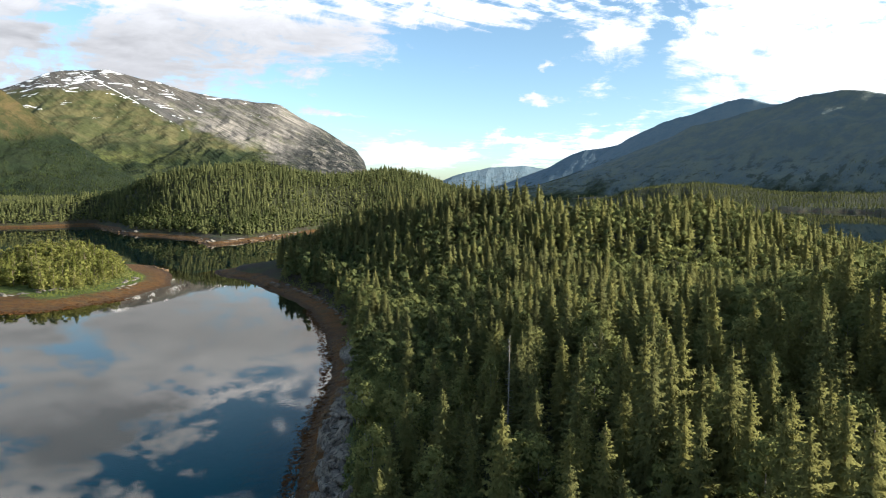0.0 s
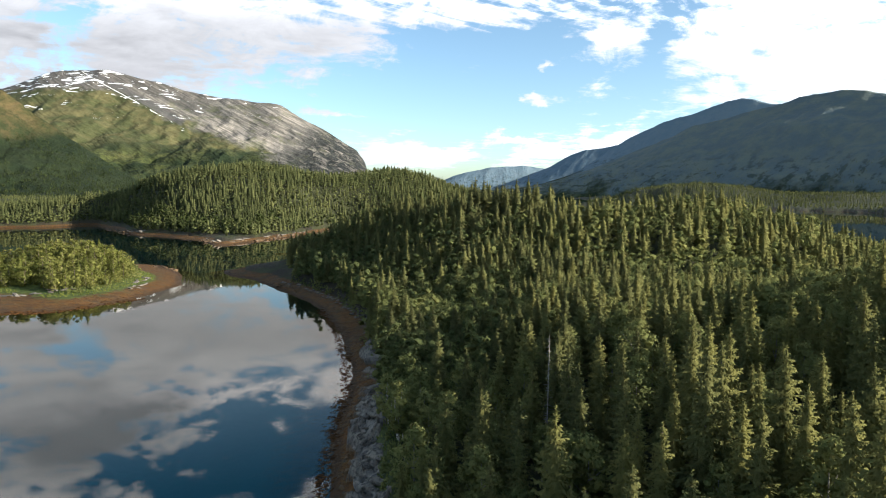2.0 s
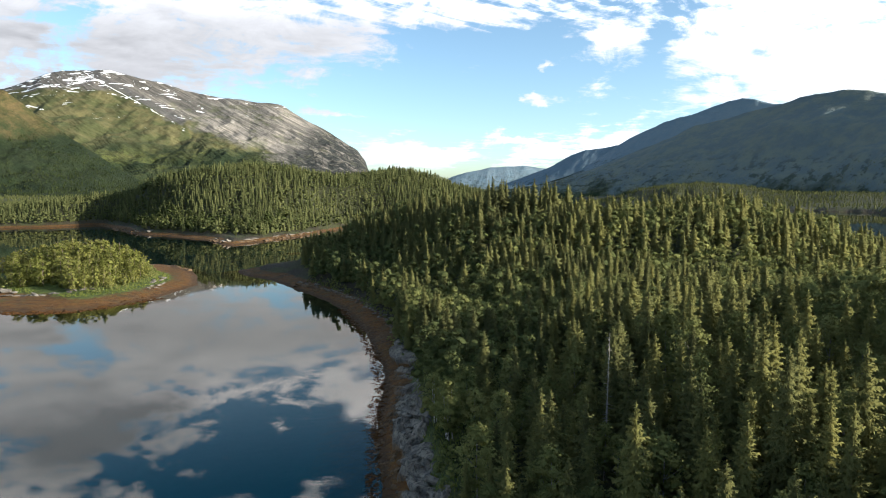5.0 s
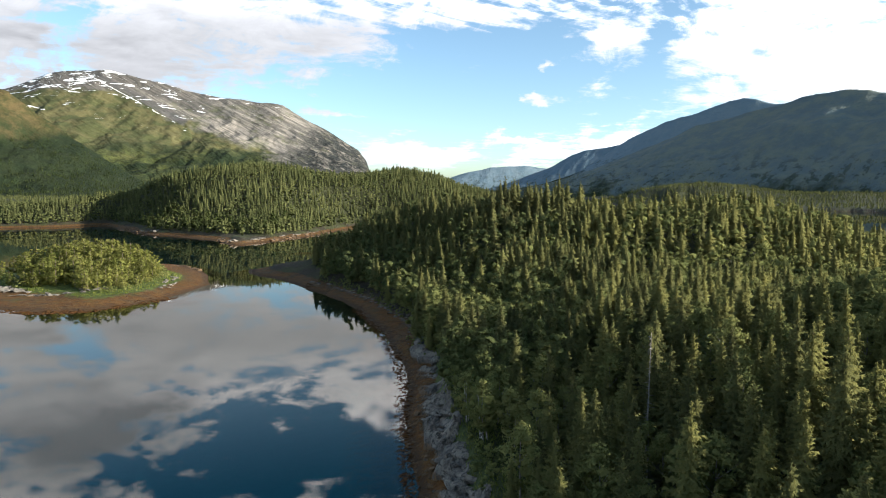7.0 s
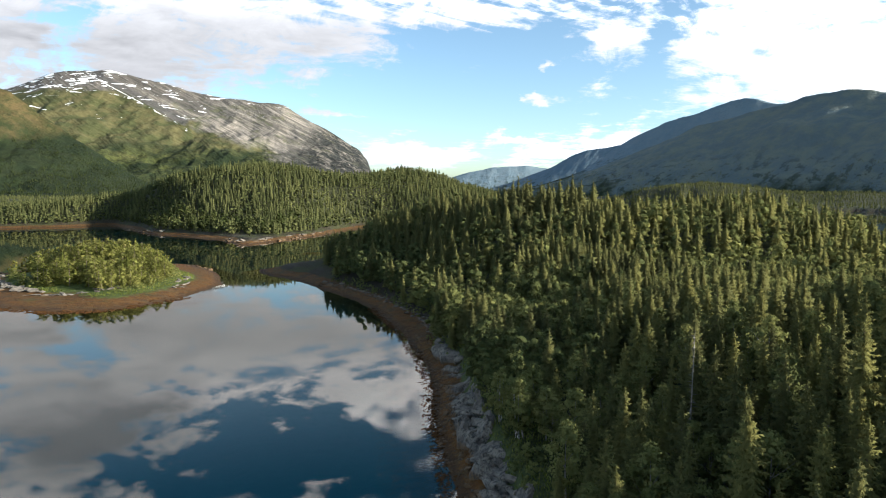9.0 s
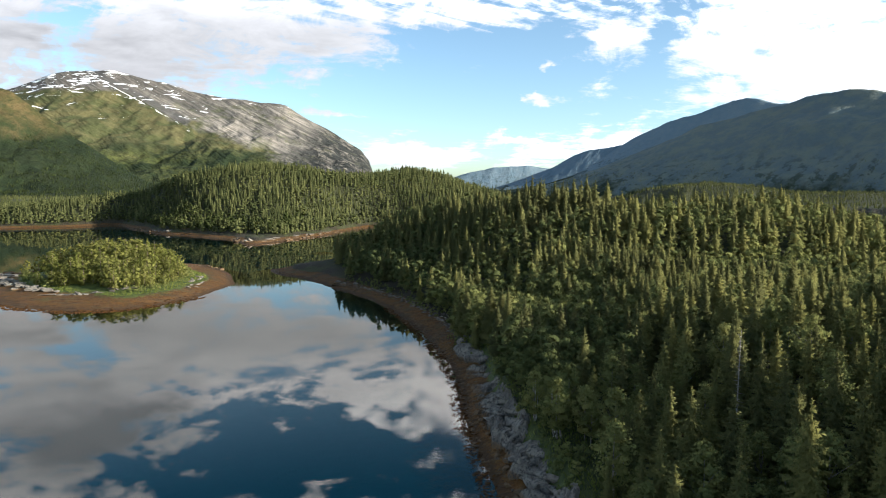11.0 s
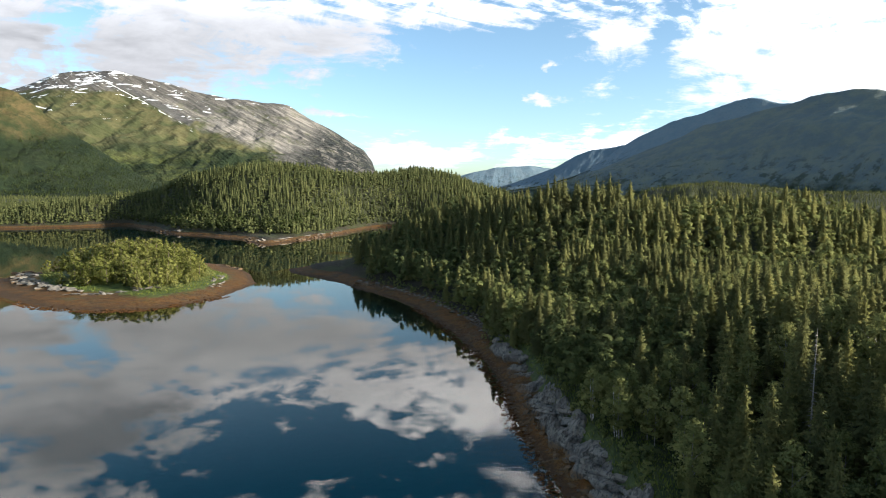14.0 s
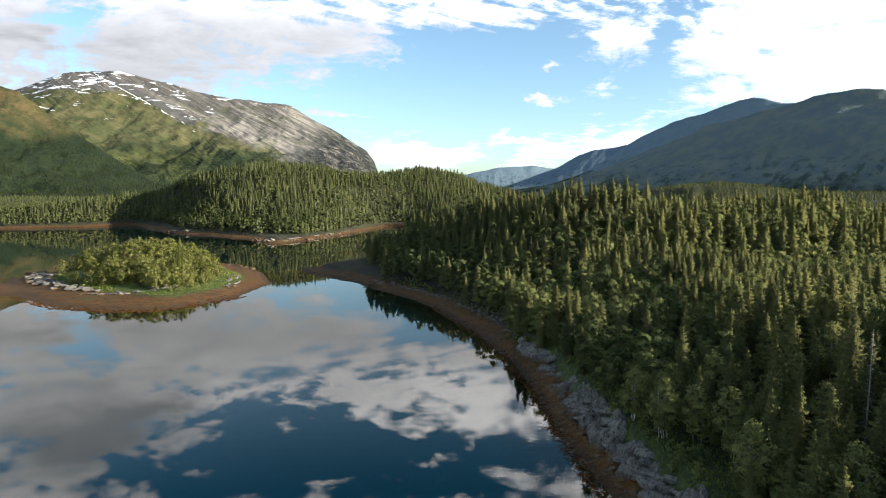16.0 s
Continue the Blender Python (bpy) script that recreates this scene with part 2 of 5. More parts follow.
SPRUCE_BARK = bark("spruce_bark", (0.10, 0.075, 0.055), (0.19, 0.15, 0.12))
BIRCH_BARK = bark("birch_bark", (0.55, 0.52, 0.47), (0.12, 0.10, 0.09))
# birch bark with the forest's shade put into its colour
SHADED_BARK = bark("shaded_birch_bark", (0.24, 0.22, 0.19), (0.09, 0.08, 0.07))
GREY_WOOD = bark("bleached_wood", (0.20, 0.185, 0.165), (0.11, 0.10, 0.09))


def rock_material(name, a, b, c):
    mat, k = material(name)
    pos = place(k)
    f, g = k.noise(pos, 0.55, 6.0, 0.62), k.noise(k.scale(pos, 1.0, 1.0, 2.6), 3.2, 6.0, 0.65)
    col = k.mix(k.step(f, 0.38, 0.62), a, b)
    col = k.mix(k.m("MULTIPLY", k.step(g, 0.52, 0.68), 0.75), col, c)
    z = k.split(pos)[2]
    # weed line below the tide mark
    weed = k.step(k.m("ADD", z, k.m("MULTIPLY", k.m("SUBTRACT", g, 0.5), 0.9)), 1.5, 1.05)
    col = k.mix(weed, col, (0.10, 0.062, 0.03))
    turn = k.node("ShaderNodeVectorRotate", rotation_type="Z_AXIS")
    k.put(turn.inputs["Vector"], pos)
    turn.inputs["Angle"].default_value = radians(35)
    layers = k.noise(k.scale(turn.outputs[0], 3.4, 0.7, 2.6), 1.0, 6.0, 0.68, 0.3)
    col = k.mix(k.m("MULTIPLY", k.step(layers, 0.48, 0.42), 0.8), col, (0.040, 0.038, 0.035))
    height = k.m("ADD", k.m("MULTIPLY", layers, 1.2), g)
    finish(k, col, 0.85, k.bump(height, 0.6, 0.12))
    return mat


ROCK = rock_material("shore_rock", (0.098, 0.086, 0.072), (0.190, 0.170, 0.142), (0.046, 0.041, 0.036))


def ground_material():
    mat, k = material("ground")
    pos = place(k)
    z = k.split(pos)[2]
    n1, n2, n3 = k.noise(pos, 0.08, 5.0, 0.6), k.noise(pos, 0.9, 5.0, 0.62), k.noise(pos, 5.0, 5.0, 0.65)
    weed = k.mix(k.step(n2, 0.35, 0.65), (0.078, 0.034, 0.006), (0.130, 0.064, 0.012))
    weed = k.mix(k.m("MULTIPLY", k.step(n3, 0.48, 0.62), 0.8), weed, (0.022, 0.012, 0.005))
    gravel = k.mix(k.step(n3, 0.4, 0.62), (0.050, 0.028, 0.012), (0.092, 0.058, 0.030))
    flat = k.mix(k.m("MULTIPLY", k.step(n1, 0.55, 0.66), 0.4), weed, gravel)
    # the deep water's own teal, painted onto the bed
    water_teal = k.mix(n2, (0.002, 0.070, 0.078), (0.004, 0.092, 0.098))
    algae = k.m("MULTIPLY", k.step(k.noise(pos, 0.22, 4.0, 0.65), 0.54, 0.66), k.step(z, 0.5, 0.9))
    flat = k.mix(k.m("MULTIPLY", algae, 0.7), flat, (0.055, 0.060, 0.016))
    mud = k.step(k.noise(k.scale(pos, 0.5, 1.4, 1.0), 0.16, 5.0, 0.6), 0.56, 0.64)
    flat = k.mix(k.m("MULTIPLY", mud, 0.25), flat, (0.115, 0.078, 0.048))
    pools = k.step(k.noise(k.scale(pos, 0.6, 1.5, 1.0), 0.42, 5.0, 0.65), 0.53, 0.60)
    flat = k.mix(k.m("MULTIPLY", pools, 0.5), flat, (0.026, 0.016, 0.008))
    # the flats carry long streaks: wet sheen painted grey-olive, orange weed, dark wet hollows
    streak = k.noise(k.scale(pos, 0.10, 0.42, 1.0), 1.0, 5.0, 0.62, 0.5)
    flat = k.mix(k.m("MULTIPLY", k.step(streak, 0.53, 0.62), 0.55), flat, (0.066, 0.048, 0.024))
    flat = k.mix(k.m("MULTIPLY", k.step(streak, 0.47, 0.38), 0.6), flat, (0.120, 0.050, 0.008))
    wet = k.step(k.m("ADD", z, k.m("MULTIPLY", k.m("SUBTRACT", n2, 0.5), 0.4)), 0.55, 0.15)
    flat = k.mix(k.m("MULTIPLY", wet, 0.6), flat, (0.030, 0.018, 0.009))
    bed = k.mix(k.step(k.m("ADD", z, k.m("MULTIPLY", n2, 0.8)), -1.1, 0.1), water_teal, flat)
    grass = k.mix(k.step(n2, 0.35, 0.65), (0.034, 0.050, 0.011), (0.076, 0.100, 0.020))
    soil = k.mix(k.step(n2, 0.35, 0.68), (0.026, 0.028, 0.012), (0.044, 0.048, 0.018))
    # bare earth and stones fringe the wooded shores, darkened for the trees' shade; grass grows on the near bank and
    # the island
    gx, gy = k.split(pos)[0], k.split(pos)[1]
    isle = k.m("MULTIPLY", k.step(gx, -78.0, -84.0), k.step(gy, 262.0, 256.0))
    shaded_earth = k.mix(k.step(n3, 0.42, 0.6), (0.020, 0.016, 0.010), (0.048, 0.038, 0.026))
    grass = k.mix(k.m("MULTIPLY", k.m("SUBTRACT", 1.0, isle), k.m("MULTIPLY", k.step(gy, 112.0, 122.0), k.m("ADD", 0.6, k.m("MULTIPLY", k.step(n1, 0.6, 0.45), 0.35)))), grass, shaded_earth)
    land = k.mix(k.step(k.m("ADD", z, k.m("MULTIPLY", n1, 2.0)), 3.2, 5.5), grass, soil)
    edge = k.m("ADD", z, k.m("MULTIPLY", k.m("SUBTRACT", n2, 0.5), 0.9))
    # no tidal flat under the steep far shore
    edge = k.m("ADD", edge, k.m("MULTIPLY", k.m("MULTIPLY", k.step(gx, 150.0, 220.0), k.step(gy, 450.0, 600.0)), 1.3))
    steep = k.split(k.node("ShaderNodeNewGeometry").outputs["Normal"])[2]
    bare = k.m("MULTIPLY", k.step(k.m("ADD", steep, k.m("MULTIPLY", n2, 0.25)), 1.02, 0.93), k.m("MULTIPLY", k.step(z, 3.3, 2.5), 0.15))
    bare = k.m("MULTIPLY", bare, k.step(gy, 122.0, 104.0))
    stone = k.mix(k.step(n3, 0.4, 0.6), (0.07, 0.066, 0.058), (0.15, 0.145, 0.135))
    land = k.mix(bare, land, stone)
    col = k.mix(k.step(edge, 1.25, 1.55), bed, land)
    height = k.m("ADD", n3, k.m("MULTIPLY", n2, 1.5))
    finish(k, col, 0.85, k.bump(height, 0.9, 0.25), 0.2)
    return mat


GROUND = ground_material()


def water_material():
    mat, k = material("still_water")
    pos = place(k)
    calm = k.step(k.noise(pos, 0.02, 3.0), 0.42, 0.68)
    ripple = k.m("ADD", k.noise(k.scale(pos, 1.0, 1.6, 1.0), 0.9, 3.0), k.m("MULTIPLY", k.noise(pos, 0.12, 2.0), 1.2))
    px, py = k.split(pos)[0], k.split(pos)[1]
    breeze = k.m("MULTIPLY", k.step(k.m("ADD", px, k.m("MULTIPLY", k.noise(pos, 0.15, 3.0), 9.0)), -24.0, -12.0), k.step(py, 135.0, 105.0))
    nrm = k.node("ShaderNodeBump")
    k.put(nrm.inputs["Height"], ripple)
    k.put(nrm.inputs["Strength"], k.m("ADD", k.m("ADD", 0.001, k.m("MULTIPLY", calm, 0.005)), k.m("MULTIPLY", breeze, 0.014)))
    nrm.inputs["Distance"].default_value = 0.25
    fr = k.node("ShaderNodeFresnel")
    fr.inputs["IOR"].default_value = 1.42
    k.put(fr.inputs["Normal"], nrm.outputs[0])
    gl = k.node("ShaderNodeBsdfGlossy")
    gl.inputs["Roughness"].default_value = 0.0
    gl.inputs["Color"].default_value = (1.0, 0.95, 0.87, 1)
    k.put(gl.inputs["Normal"], nrm.outputs[0])
    tr = k.node("ShaderNodeBsdfTransparent")
    tr.inputs[0].default_value = (0.55, 0.78, 0.78, 1)
    mx = k.node("ShaderNodeMixShader")
    k.put(mx.inputs[0], k.m("MULTIPLY", fr.outputs[0], 1.04, clamp=True))
    k.put(mx.inputs[1], tr.outputs[0])
    k.put(mx.inputs[2], gl.outputs[0])
    k.put(k.node("ShaderNodeOutputMaterial").inputs[0], mx.outputs[0])
    return mat


WATER = water_material()


def woodland(k, pos, grain):
    """Distant woods and heath: mottled greens with the grain of crowns. Returns colour and relief."""
    a, b = k.noise(pos, grain, 4.0, 0.7), k.noise(pos, grain * 0.12, 4.0, 0.6)
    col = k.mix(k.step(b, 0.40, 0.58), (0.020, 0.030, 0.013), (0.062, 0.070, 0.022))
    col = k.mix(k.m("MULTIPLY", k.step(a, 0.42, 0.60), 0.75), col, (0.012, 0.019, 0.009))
    return col, a, b


def snow_mountain_material():
    mat, k = material("snow_mountain")
    pos = place(k)
    x, y, z = k.split(pos)
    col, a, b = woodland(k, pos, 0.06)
    heath = k.mix(k.step(k.noise(pos, 0.012, 4.0), 0.4, 0.62), (0.056, 0.062, 0.026), (0.100, 0.092, 0.042))
    col = k.mix(k.step(k.m("ADD", z, k.m("MULTIPLY", b, 160.0)), 220.0, 330.0), col, heath)
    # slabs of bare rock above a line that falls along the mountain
    line = k.m("MAXIMUM", k.m("ADD", k.m("MULTIPLY", x, -0.48), -287.0), k.m("ADD", k.m("MULTIPLY", x, -0.34), -100.0))
    line = k.m("MINIMUM", line, 500.0)
    wob = k.m("MULTIPLY", k.m("SUBTRACT", k.noise(pos, 0.008, 5.0, 0.65), 0.5), 150.0)
    bare = k.step(k.m("ADD", k.m("SUBTRACT", z, line), wob), -15.0, 25.0)
    across, length = k.m("ADD", z, k.m("MULTIPLY", x, 0.50)), k.m("SUBTRACT", x, k.m("MULTIPLY", z, 0.5))
    beds = k.combine(k.m("MULTIPLY", length, 0.006), k.m("MULTIPLY", across, 0.17), k.m("MULTIPLY", y, 0.002))
    stria = k.noise(beds, 1.0, 4.0, 0.6, 0.3)
    slab = k.noise(k.scale(beds, 0.5, 0.16, 1.0), 1.0, 4.0, 0.6, 0.5)
    rock = k.mix(k.step(stria, 0.40, 0.60), (0.115, 0.106, 0.095), (0.235, 0.213, 0.186))
    # dark beds that put the slabs' facet shading into the rock's colour
    rock = k.mix(k.m("MULTIPLY", k.step(slab, 0.54, 0.44), 0.7), rock, (0.066, 0.064, 0.058))
    rock = k.mix(k.m("MULTIPLY", k.step(k.noise(pos, 0.010, 6.0, 0.7), 0.52, 0.62), 0.55), rock, (0.070, 0.076, 0.036))
    cliff = k.noise(k.scale(pos, 1.0, 1.0, 0.3), 0.022, 6.0, 0.7, 0.5)
    crags = k.step(x, -800.0, -600.0)
    # the crags' shade, coloured dark where the relief is low
    rock = k.mix(k.m("MULTIPLY", crags, k.step(cliff, 0.58, 0.48)), rock, (0.034, 0.037, 0.035))
    top = k.step(k.m("ADD", z, wob), 430.0, 500.0)
    rock = k.mix(k.m("MULTIPLY", top, 0.75), rock, k.mix(k.step(stria, 0.42, 0.58), (0.060, 0.056, 0.052), (0.115, 0.106, 0.096)))
    col = k.mix(bare, col, rock)
    patch = k.noise(k.scale(pos, 0.38, 0.5, 1.5), 0.025, 5.0, 0.6, 0.9)
    amount = k.step(k.m("SUBTRACT", z, k.m("MULTIPLY", k.m("MAXIMUM", k.m("ADD", x, 1500.0), 0.0), 0.02)), 320.0, 640.0)
    snow = k.step(k.m("ADD", patch, k.m("MULTIPLY", amount, 0.15)), 0.68, 0.69)
    snow = k.m("MULTIPLY", snow, k.step(z, 270.0, 300.0))
    # the long gully that holds snow, its shade painted dark beside it
    gully = k.m("SUBTRACT", k.m("ADD", z, k.m("MULTIPLY", wob, 0.07)), k.m("ADD", k.m("MULTIPLY", x, -0.48), -287.0))
    reach = k.m("MULTIPLY", k.step(x, -1900.0, -1850.0), k.step(x, -1225.0, -1245.0))
    gully_shade = k.m("MULTIPLY", k.m("MULTIPLY", k.step(gully, 2.0, 8.0), k.step(gully, 45.0, 25.0)), reach)
    col = k.mix(k.m("MULTIPLY", gully_shade, 0.8), col, (0.075, 0.073, 0.072))
    snow = k.m("MAXIMUM", snow, k.m("MULTIPLY", k.step(k.m("ABSOLUTE", k.m("ADD", gully, k.m("MULTIPLY", k.m("SUBTRACT", patch, 0.5), 12.0))), 1.6, 0.6), k.m("MULTIPLY", reach, k.m("MAXIMUM", k.step(x, -1480.0, -1500.0), k.step(k.noise(pos, 0.03, 2.0), 0.46, 0.50)))))
    col = k.mix(snow, col, (0.82, 0.84, 0.87))
    height = k.m("ADD", k.m("ADD", k.m("MULTIPLY", stria, 0.9), k.m("MULTIPLY", slab, 2.0)), k.m("ADD", a, k.m("MULTIPLY", cliff, k.m("ADD", 1.0, k.m("MULTIPLY", crags, 5.0)))))
    finish(k, col, 0.9, k.bump(height, 0.9, 9.0), 0.1)
    return mat


def slope_material(name, heath_from, heath_to, heath_haze_a, heath_haze_b, rock_share, dense=0.0):
    mat, k = material(name)
    pos = place(k)
    z = k.split(pos)[2]
    col, a, b = woodland(k, pos, 0.07)
    # darkens the woods' colour: close spruce, and cloud shade on the green slope
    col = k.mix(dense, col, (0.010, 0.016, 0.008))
    # heath tones; on the far ridges they carry the blue of distance haze
    heath = k.mix(k.step(k.noise(pos, 0.02, 5.0, 0.65), 0.38, 0.64), heath_haze_a, heath_haze_b)
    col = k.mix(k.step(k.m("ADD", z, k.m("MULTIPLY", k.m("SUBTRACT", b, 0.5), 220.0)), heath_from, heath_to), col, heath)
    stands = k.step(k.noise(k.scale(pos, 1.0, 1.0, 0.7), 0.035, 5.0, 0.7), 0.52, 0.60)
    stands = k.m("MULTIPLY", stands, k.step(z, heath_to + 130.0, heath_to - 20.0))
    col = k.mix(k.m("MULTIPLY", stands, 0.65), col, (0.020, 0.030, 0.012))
    scree = k.step(k.noise(k.scale(pos, 1.0, 1.0, 0.4), 0.018, 6.0, 0.7), 0.62, 0.70)
    col = k.mix(k.m("MULTIPLY", scree, 0.2), col, (0.115, 0.115, 0.110))
    bare = k.m("MULTIPLY", k.step(k.noise(k.scale(pos, 1.0, 1.0, 1.8), 0.010, 6.0, 0.7), 0.62, 0.74), rock_share)
    col = k.mix(bare, col, (0.125, 0.135, 0.15))
    finish(k, col, 0.95, k.bump(k.m("ADD", a, k.m("MULTIPLY", b, 1.5)), 0.8, 9.0), 0.1)
    return mat


SNOW_MOUNTAIN = snow_mountain_material()
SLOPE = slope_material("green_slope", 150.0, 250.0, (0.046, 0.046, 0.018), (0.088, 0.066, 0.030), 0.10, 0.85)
# distance haze is put into the base colours of the next three
HAZED_HEATH = slope_material("hazed_heath_ridge", 0.0, 60.0, (0.108, 0.138, 0.142), (0.152, 0.168, 0.140), 0.02)
HAZED_RIDGE = slope_material("hazed_ridge", 60.0, 160.0, (0.138, 0.190, 0.226), (0.160, 0.206, 0.232), 0.02)
FAR_HAZED_RIDGE = slope_material("far_hazed_ridge", 0.0, 60.0, (0.120, 0.172, 0.212), (0.140, 0.186, 0.222), 0.02)


# ---------------------------------------------------------------- terrain
def lattice(ix, iy, seed):
    h = (ix.astype(np.int64) * 374761393 + iy.astype(np.int64) * 668265263 + seed * 2147483647) & 0xFFFFFFFF
    h = ((h ^ (h >> 13)) * 1274126177) & 0xFFFFFFFF
    return ((h ^ (h >> 16)) & 0xFFFF) / 65535.0


def vnoise(x, y, seed=0):
    ix, iy = np.floor(x), np.floor(y)
    fx, fy = x - ix, y - iy
    fx, fy = fx * fx * (3 - 2 * fx), fy * fy * (3 - 2 * fy)
    a, b = lattice(ix, iy, seed), lattice(ix + 1, iy, seed)
    c, d = lattice(ix, iy + 1, seed), lattice(ix + 1, iy + 1, seed)
    return (a + (b - a) * fx) * (1 - fy) + (c + (d - c) * fx) * fy - 0.5


def fbm(x, y, size, octaves=5, gain=0.5, seed=0):
    s, amp = np.zeros_like(x), 1.0
    for i in range(octaves):
        s += amp * vnoise(x / size, y / size, seed + i * 17)
        size, amp = size * 0.49, amp * gain
    return s


def smooth(v, lo, hi):
    t = np.clip((v - lo) / (hi - lo), 0, 1)
    return t * t * (3 - 2 * t)


def inside(poly, x, y):
    """Signed distance to a closed outline, positive inside."""
    best, odd = np.full(x.shape, 1e9), np.zeros(x.shape, bool)
    n = len(poly)
    for i in range(n):
        (ax, ay), (bx, by) = poly[i], poly[(i + 1) % n]
        ex, ey = bx - ax, by - ay
        t = np.clip(((x - ax) * ex + (y - ay) * ey) / (ex * ex + ey * ey), 0, 1)
        best = np.minimum(best, np.hypot(x - ax - t * ex, y - ay - t * ey))
        if ey != 0:
            odd ^= ((ay > y) != (by > y)) & (x < ex * (y - ay) / ey + ax)
    return np.where(odd, best, -best)


HEADLAND = [(-14, 59), (-16, 75), (-17, 90), (-19, 106), (-25, 130), (-34, 156), (-44, 172), (-55, 190), (-66, 206), (-76, 213),
            (-84, 231), (-73, 244), (-66, 271), (-60, 300), (-56, 345), (-52, 420), (-64, 490), (-79, 490), (-92, 420), (-107, 364),
            (-122, 327), (-142, 360), (-178, 387), (-214, 412), (-240, 450), (-284, 502), (-302, 470), (-344, 443), (-430, 430), (-640, 430)]
# the unseen east shore is drawn in so the low sun reaches the trees
HEADLAND += [(-4900, 500), (-4900, 4900), (-300, 4900), (-250, 3600), (-300, 2600), (-250, 1700), (-150, 1200), (-20, 900), (60, 760),
             (62, 600), (40, 470), (85, 320), (230, 300), (215, 205), (150, 120), (108, 70), (88, 20), (62, -40), (20, -70), (-6, -40), (-11, 0), (-11, 30)]
ISLAND = [(-150, 172), (-135, 160), (-124, 152), (-109, 148), (-99, 150), (-92, 156), (-86, 169), (-84, 195), (-97, 223), (-114, 246),
          (-135, 250), (-158, 235), (-170, 214), (-166, 192)]
EAST = [(270, 1250), (340, 1120), (450, 1050), (560, 900), (600, 740), (640, 620), (900, 480), (4900, 200), (4900, 4900), (200, 4900),
        (330, 4300), (480, 3800), (520, 3200), (440, 2400), (420, 1900), (330, 1500)]
# hills: x, y, half widths, height; the first is unseen, added to shade near trees
HILLS = [(58, 46, 13, 28, 10.0), (13, 197, 15, 14, 4.5), (30, 186, 46, 24, 4.6), (-24, 236, 26, 28, 9.5), (80, 196, 28, 28, 14.0), (9, 232, 22, 24, 11.0),
         (-36, 258, 16, 24, 4.0), (-6, 176, 17, 16, 4.5), (14, 140, 22, 18, 3.0), (46, 168, 24, 18, 7.0),
         (-57, 650, 42, 60, 17.0), (-45, 640, 110, 90, 21.0), (-176, 515, 52, 58, 32.0), (-112, 570, 55, 60, 9.0), (-262, 520, 42, 40, 13.0),
         (430, 1230, 130, 90, 27.0), (-335, 545, 75, 45, 8.0)]

# weedy bars that just break the surface
BARS = [(-77, 297, 7, 4, 0.35), (-180, 203, 22, 3.0, 0.25), (-60, 262, 5, 10, 0.5), (-163, 178, 26, 16, 0.55)]


def height(x, y):
    """The lie of the land."""
    wob = fbm(x, y, 14.0, 3, 0.5, 3) * 3.0
    near = np.clip(np.hypot(x + 14, y) / 300, 0.3, 4.0)
    wob = wob * near
    d_main, d_isle, d_east = inside(HEADLAND, x, y) + wob, inside(ISLAND, x, y) + wob * 0.5, inside(EAST, x, y) + wob * 3
    d = np.maximum(np.maximum(d_main, d_isle), d_east)
    shore = np.where(d < 0, np.maximum(d * 0.16, -7.0), 0)
    width = np.where(d_isle > -5, 13.0 - 5.5 * smooth(x, -112, -95), np.where((y > 125) & (x < 0), 6.5, np.where(x > 150, 1.5, 4.0)))
    low = 1 - 0.55 * smooth(y, 98, 120)
    shore = shore + 1.25 * smooth(d, 0, width) ** 0.8
    bank = 2.4 * low * smooth(d, width, width + 2.4)
    bank = np.where(d_isle > -5, bank * 0.45 + 2.5 * np.exp(-(((x + 128) / 20) ** 2 + ((y - 205) / 24) ** 2)) * smooth(d, width, width + 8), bank)
    z = shore + bank
    inland = smooth(d_main, 4, 45)
    for hx, hy, sx, sy, amp in HILLS:
        z = z + amp * np.exp(-0.5 * (((x - hx) / sx) ** 2 + ((y - hy) / sy) ** 2)) * np.where(hx > 200, smooth(d_east, 4, 90), inland)
    z = z + smooth(d, 6, 30) * (fbm(x, y, 30.0, 4, 0.5, 9) * 3.0 + 0.6)
    z = z + 2.6 * smooth(d_east, -10, 2)
    z = z + smooth(d_east, 20, 300) * (12 + fbm(x, y, 160.0, 2, 0.4, 21) * 16)
    z = z + smooth(d_main, 60, 500) * smooth(y, 560, 1000) * (4 + fbm(x, y, 220.0, 4, 0.5, 25) * 8)
    # a shoulder behind the near shore, level inland, shaped to shade the shore trees
    z = z + 5.6 * smooth(x + 0.10 * (y - 62), -3, 18) * np.exp(-((y - 60) / 46) ** 2) * smooth(85 - x, 0, 30) * smooth(d_main, 4, 18)
    for bx, by, sx, sy, top in BARS:
        z = np.maximum(z, top - 0.8 * (((x - bx) / sx) ** 2 + ((y - by) / sy) ** 2))
    return z + 0.12 * fbm(x, y, 2.2, 3, 0.6, 5) * smooth(d, -6, 2)


